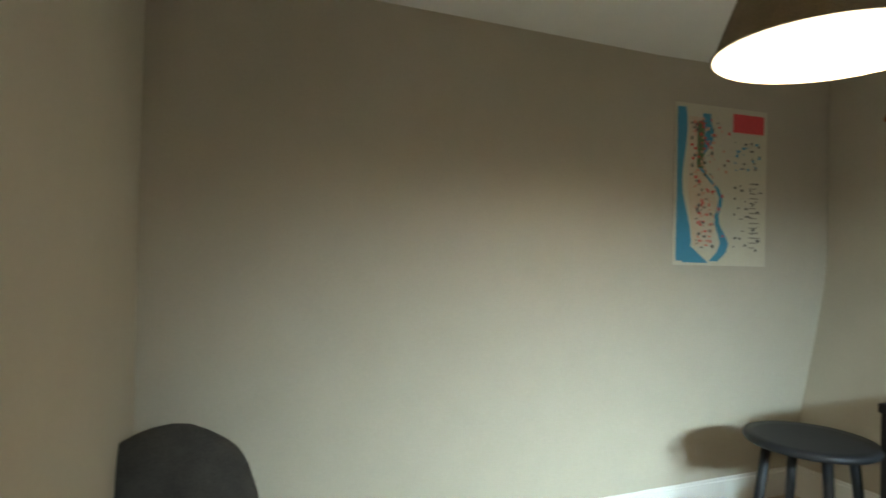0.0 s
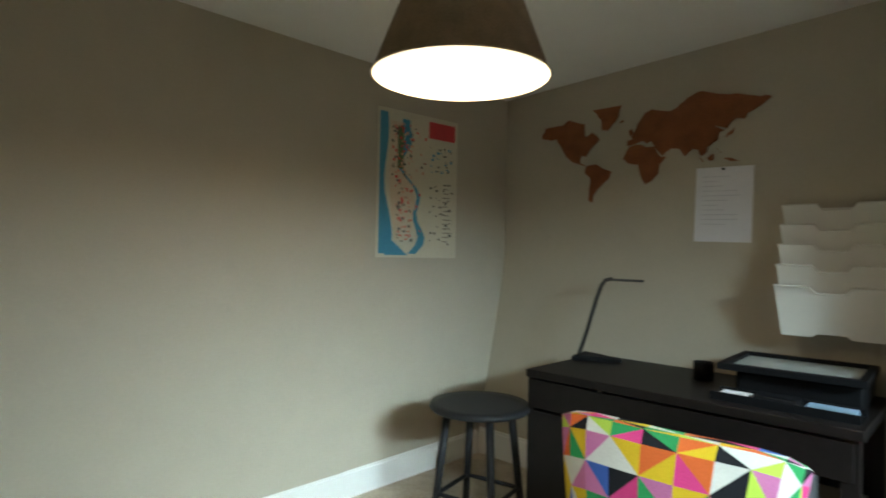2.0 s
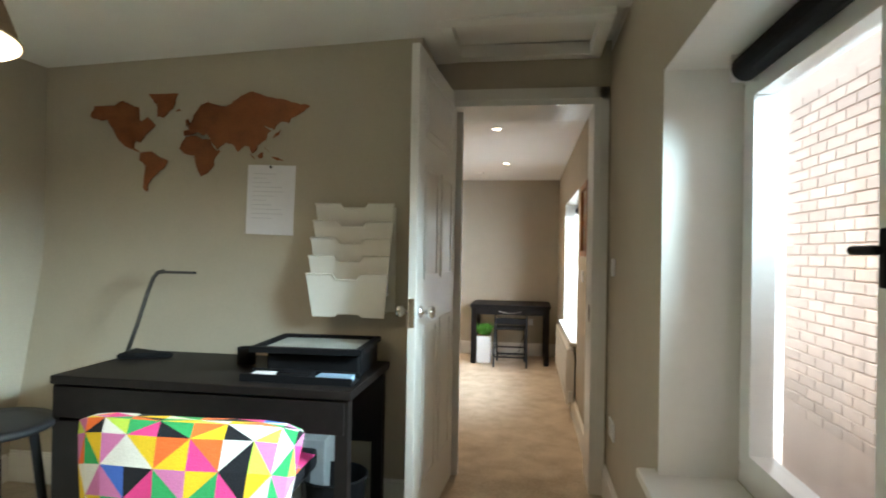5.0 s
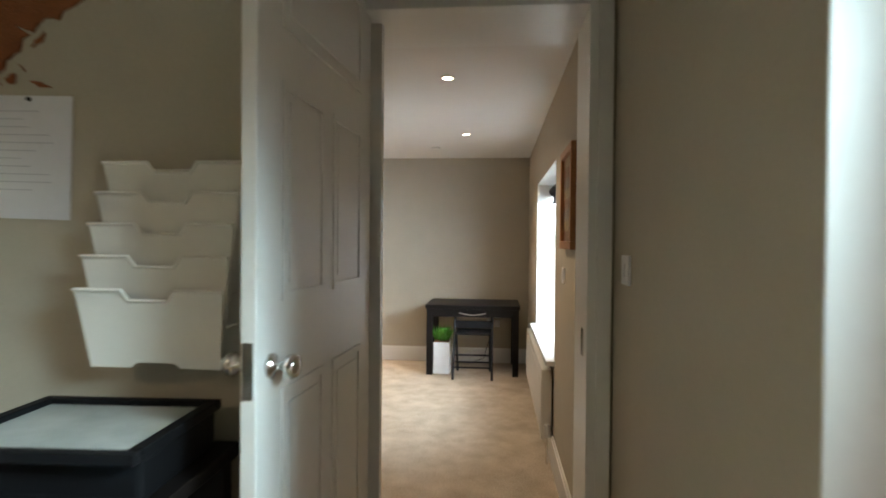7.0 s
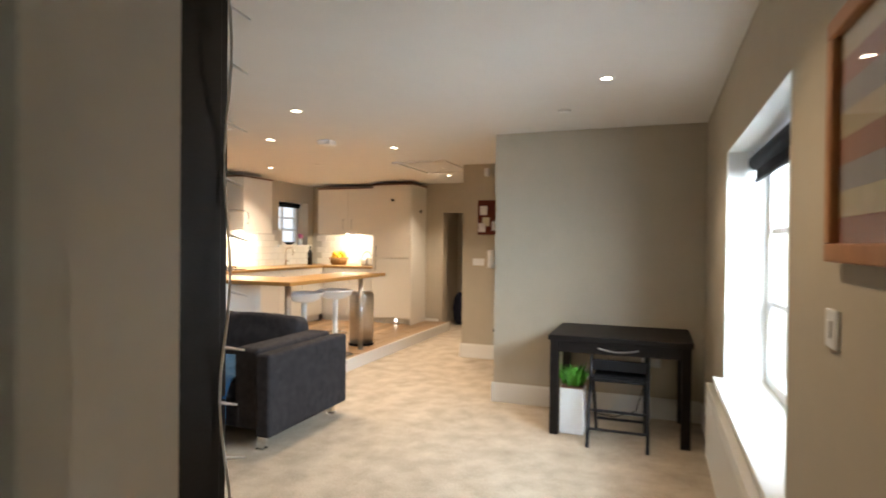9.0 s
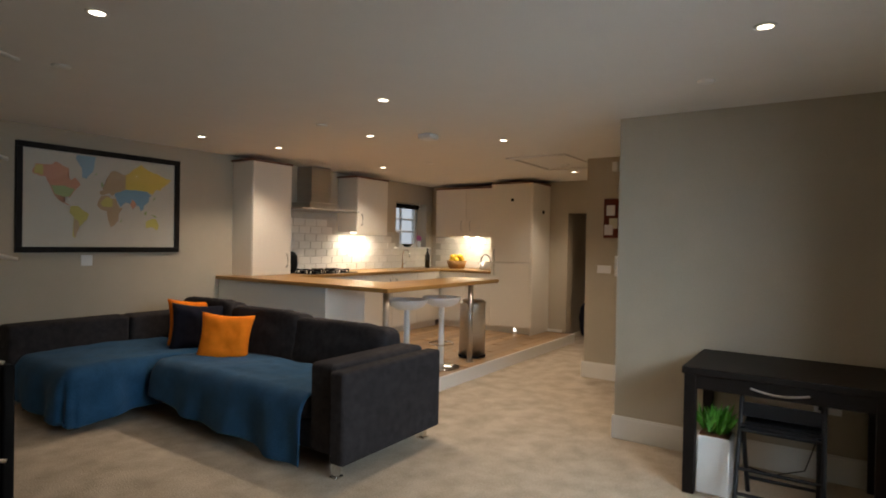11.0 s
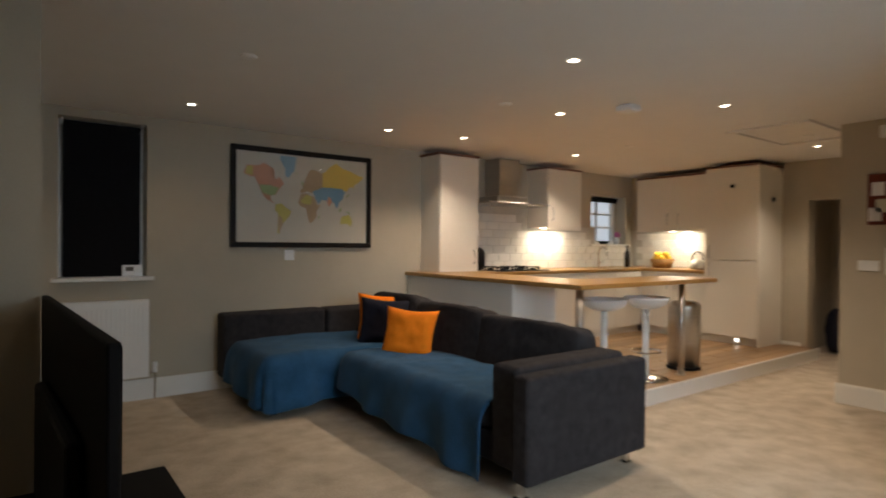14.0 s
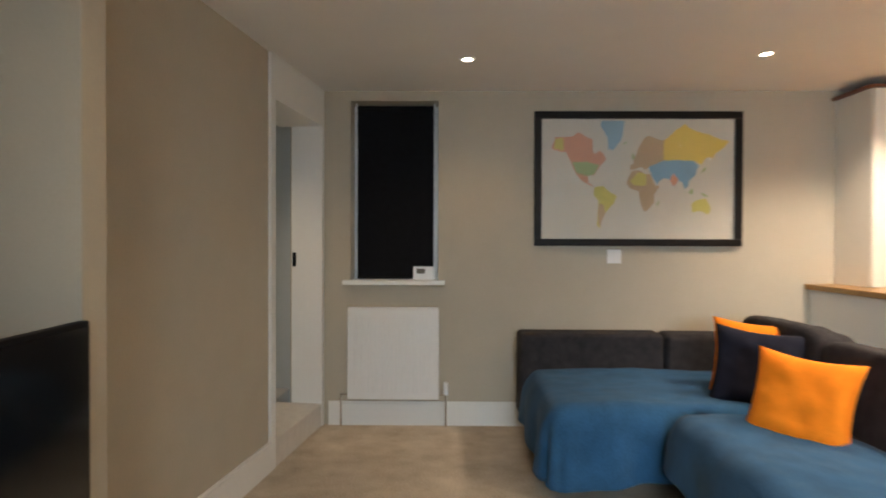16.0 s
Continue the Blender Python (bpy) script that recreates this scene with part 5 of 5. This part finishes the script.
bwl = thing("dark_bowl", "small dark bowl on the kitchen window sill", "bowl", (12.50, 5.38, KW[2] + 0.004))
part("dish", lathe([(0, 0), (0.04, 0), (0.09, 0.05), (0.085, 0.05), (0.035, 0.006), (0, 0.006)], 22), BLACK, bwl, smooth=True)
cof = thing("coffee_machine", "dark rounded coffee machine beside the tall cabinet", "coffee machine", (9.77, 5.12, WT))
part("body", soft((0, 0, 0.14), (0.17, 0.24, 0.28), 3), BLACK, cof, smooth=True)
# strip lights under the wall cabinets
for nm, a, b, at, to, sx, sy in (("under_cabinet_light", (10.88, 5.10, 1.556), (11.40, 5.14, 1.568), (11.14, 5.12, 1.55), (11.14, 5.15, 0), 0.5, 0.04), ("under_cabinet_light", (12.96, 3.90, 1.566), (13.0, 4.90, 1.578), (12.98, 4.4, 1.56), (13.0, 4.4, 0), 0.04, 1.0)):
    tagged(part(nm, box(a, b), STRIPM), "warm strip light below the wall cabinet", "strip light")
    lamp("strip_lamp", "AREA", look(at, to), 16 if sx > sy else 26, (1.0, 0.88, 0.66), size=max(sx, sy) if sx > sy else sx, size_y=sy if sx > sy else sy)

# things on the intercom wall and hall
cork2 = thing("pinboard", "dark red pinboard with notes", "pinboard", (11.098, 1.46, 1.53), -90)
part("board", box((-0.16, -0.02, 0), (0.16, 0, 0.42), bevel=0.003), material("dark_red_felt", (0.13, 0.035, 0.025), 0.9), cork2)
for x, z, m in ((-0.13, 0.24, PAPER), (-0.10, 0.10, CREAM), (-0.15, 0.03, PAPER), (0.02, 0.05, PAPER)):
    part("note", box((x, -0.024, z), (x + 0.09, -0.0205, z + 0.11)), m, cork2)
icom = thing("intercom", "white wall intercom with a handset", "intercom", (11.098, 1.45, 1.12), -90)
part("base", box((-0.04, -0.03, 0), (0.04, 0, 0.22), bevel=0.006), PVC, icom)
part("handset", box((-0.022, -0.055, 0.01), (0.022, -0.03, 0.21), bevel=0.008), PVC, icom)
plate("light_switch", (11.098, 1.61, 1.19), -90, "white double light switch beside the intercom", "light switch", 0.15)
structure("trim_hall_door", boxes(((13.10, 2.83, ZK), (13.31, 2.88, 1.97)), ((13.10, 1.84, 1.92), (13.31, 2.83, 1.97))), PAINT, "painted hall door lining", "trim")
hd = thing("door_2", "dark brown wooden hall door standing open", "door", (13.34, 1.95, 0.01), 14)
hd["kind"] = "structure"
part("leaf", box((0, 0, 0), (0.80, 0.04, 1.93), bevel=0.003), BROWN, hd)
part("handle", rod((0.72, 0.04, 1.0), (0.72, 0.10, 1.0), 0.012), CHROME, hd)
coat = thing("dark_bag", "dark bag hanging and resting in the hall", "bag", (13.75, 2.72, 0))
part("bag", soft((0, 0, 0.28), (0.30, 0.24, 0.56), 3, crease=0.02), NAVY, coat, smooth=True)
rstool = thing("small_black_stool", "small black stand in the recess by the wall", "stand", (10.6, 1.10, 0))
part("top", box((-0.15, -0.14, 0.44), (0.15, 0.14, 0.47), bevel=0.004), STOOLBLK, rstool)
for x in (-0.12, 0.12):
    for y in (-0.11, 0.11):
        part("leg", rod((x, y, 0), (x, y, 0.44), 0.014, n=10), STOOLBLK, rstool)

# ---- many small pieces ----


def shared(name, mesh, at, parent):
    ob = new(name, mesh)
    ob.parent = parent
    ob.location = at
    return ob


def piece_mesh(name, size, mat, bevel):
    bm = box((0, 0, 0), size, bevel=bevel, seg=1)
    me = bpy.data.meshes.new(name)
    bm.to_mesh(me)
    bm.free()
    me.materials.append(mat)
    return me


# floor planks
plank = piece_mesh("plank", (1.18, 0.128, 0.010), PLANK, 0.002)
for j in range(20):
    y = YS + 0.022 + j * 0.13
    off = (j * 0.47) % 1.2
    for i in range(-1, 4):
        x = 8.97 + i * 1.2 + off
        x0, x1 = max(8.962, x), min(13.115, x + 1.18)
        if x1 - x0 > 0.05 and y + 0.128 < 5.32:
            me = plank if x1 - x0 > 1.179 else piece_mesh("plank", (x1 - x0, 0.128, 0.010), PLANK, 0.002)
            shared("plank", me, (x0, y, ZK - 0.011), kf)
# wall tiles in half bond
wb, we = bpy.data.objects["wall_back"], bpy.data.objects["wall_end"]
tile = piece_mesh("tile", (0.196, 0.008, 0.096), TILE, 0.003)
half_tile = piece_mesh("tile", (0.096, 0.008, 0.096), TILE, 0.003)
structure("splashback", boxes(((9.60, 5.314, WT), (12.2, 5.3205, 1.60)), ((13.114, 3.82, WT), (13.1205, 5.31, 1.58)), ((12.2, 5.314, WT), (13.1, 5.3205, KW[2] - 0.03)), ((9.60, 5.314, 1.60), (10.8, 5.3205, 1.82))), GROUT, "grey grout bed of the tiled splashback", "splashback")
sb = bpy.data.objects["splashback"]
for r in range(8):
    z = WT + 0.003 + r * 0.1
    lim = 13.08 if z < KW[2] - 0.12 else 12.18 if z < 1.5 else 10.78
    if z + 0.09 > 1.82:
        continue
    x = 9.605
    if r % 2:
        shared("tile", half_tile, (x, 5.306, z), sb)
        x += 0.1
    while x + 0.19 < lim:
        shared("tile", tile, (x, 5.306, z), sb)
        x += 0.2
for r in range(5):
    z = WT + 0.003 + r * 0.1
    y = 3.83 + (0.1 if r % 2 else 0)
    while y + 0.19 < 5.30:
        o = shared("tile", tile, (13.106, y, z), sb)
        o.rotation_euler = (0, 0, radians(90))
        o.location.x = 13.1135
        y += 0.2
# neighbour's brick wall seen through the study window
nb = structure("wall_neighbour", boxes(((-1.5, -2.42, -0.5), (6.0, -2.32, 4.2))), MORTAR, "pale red brick wall of the neighbouring house", "brick wall")
brick = piece_mesh("brick", (0.215, 0.012, 0.065), BRICK, 0.003)
for r in range(30):
    for i in range(10):
        x = 3.6 + i * 0.225 + (0.1125 if r % 2 else 0)
        if len(nb.children) < 300:
            shared("brick", brick, (x, -2.322, 0.30 + r * 0.075), nb)
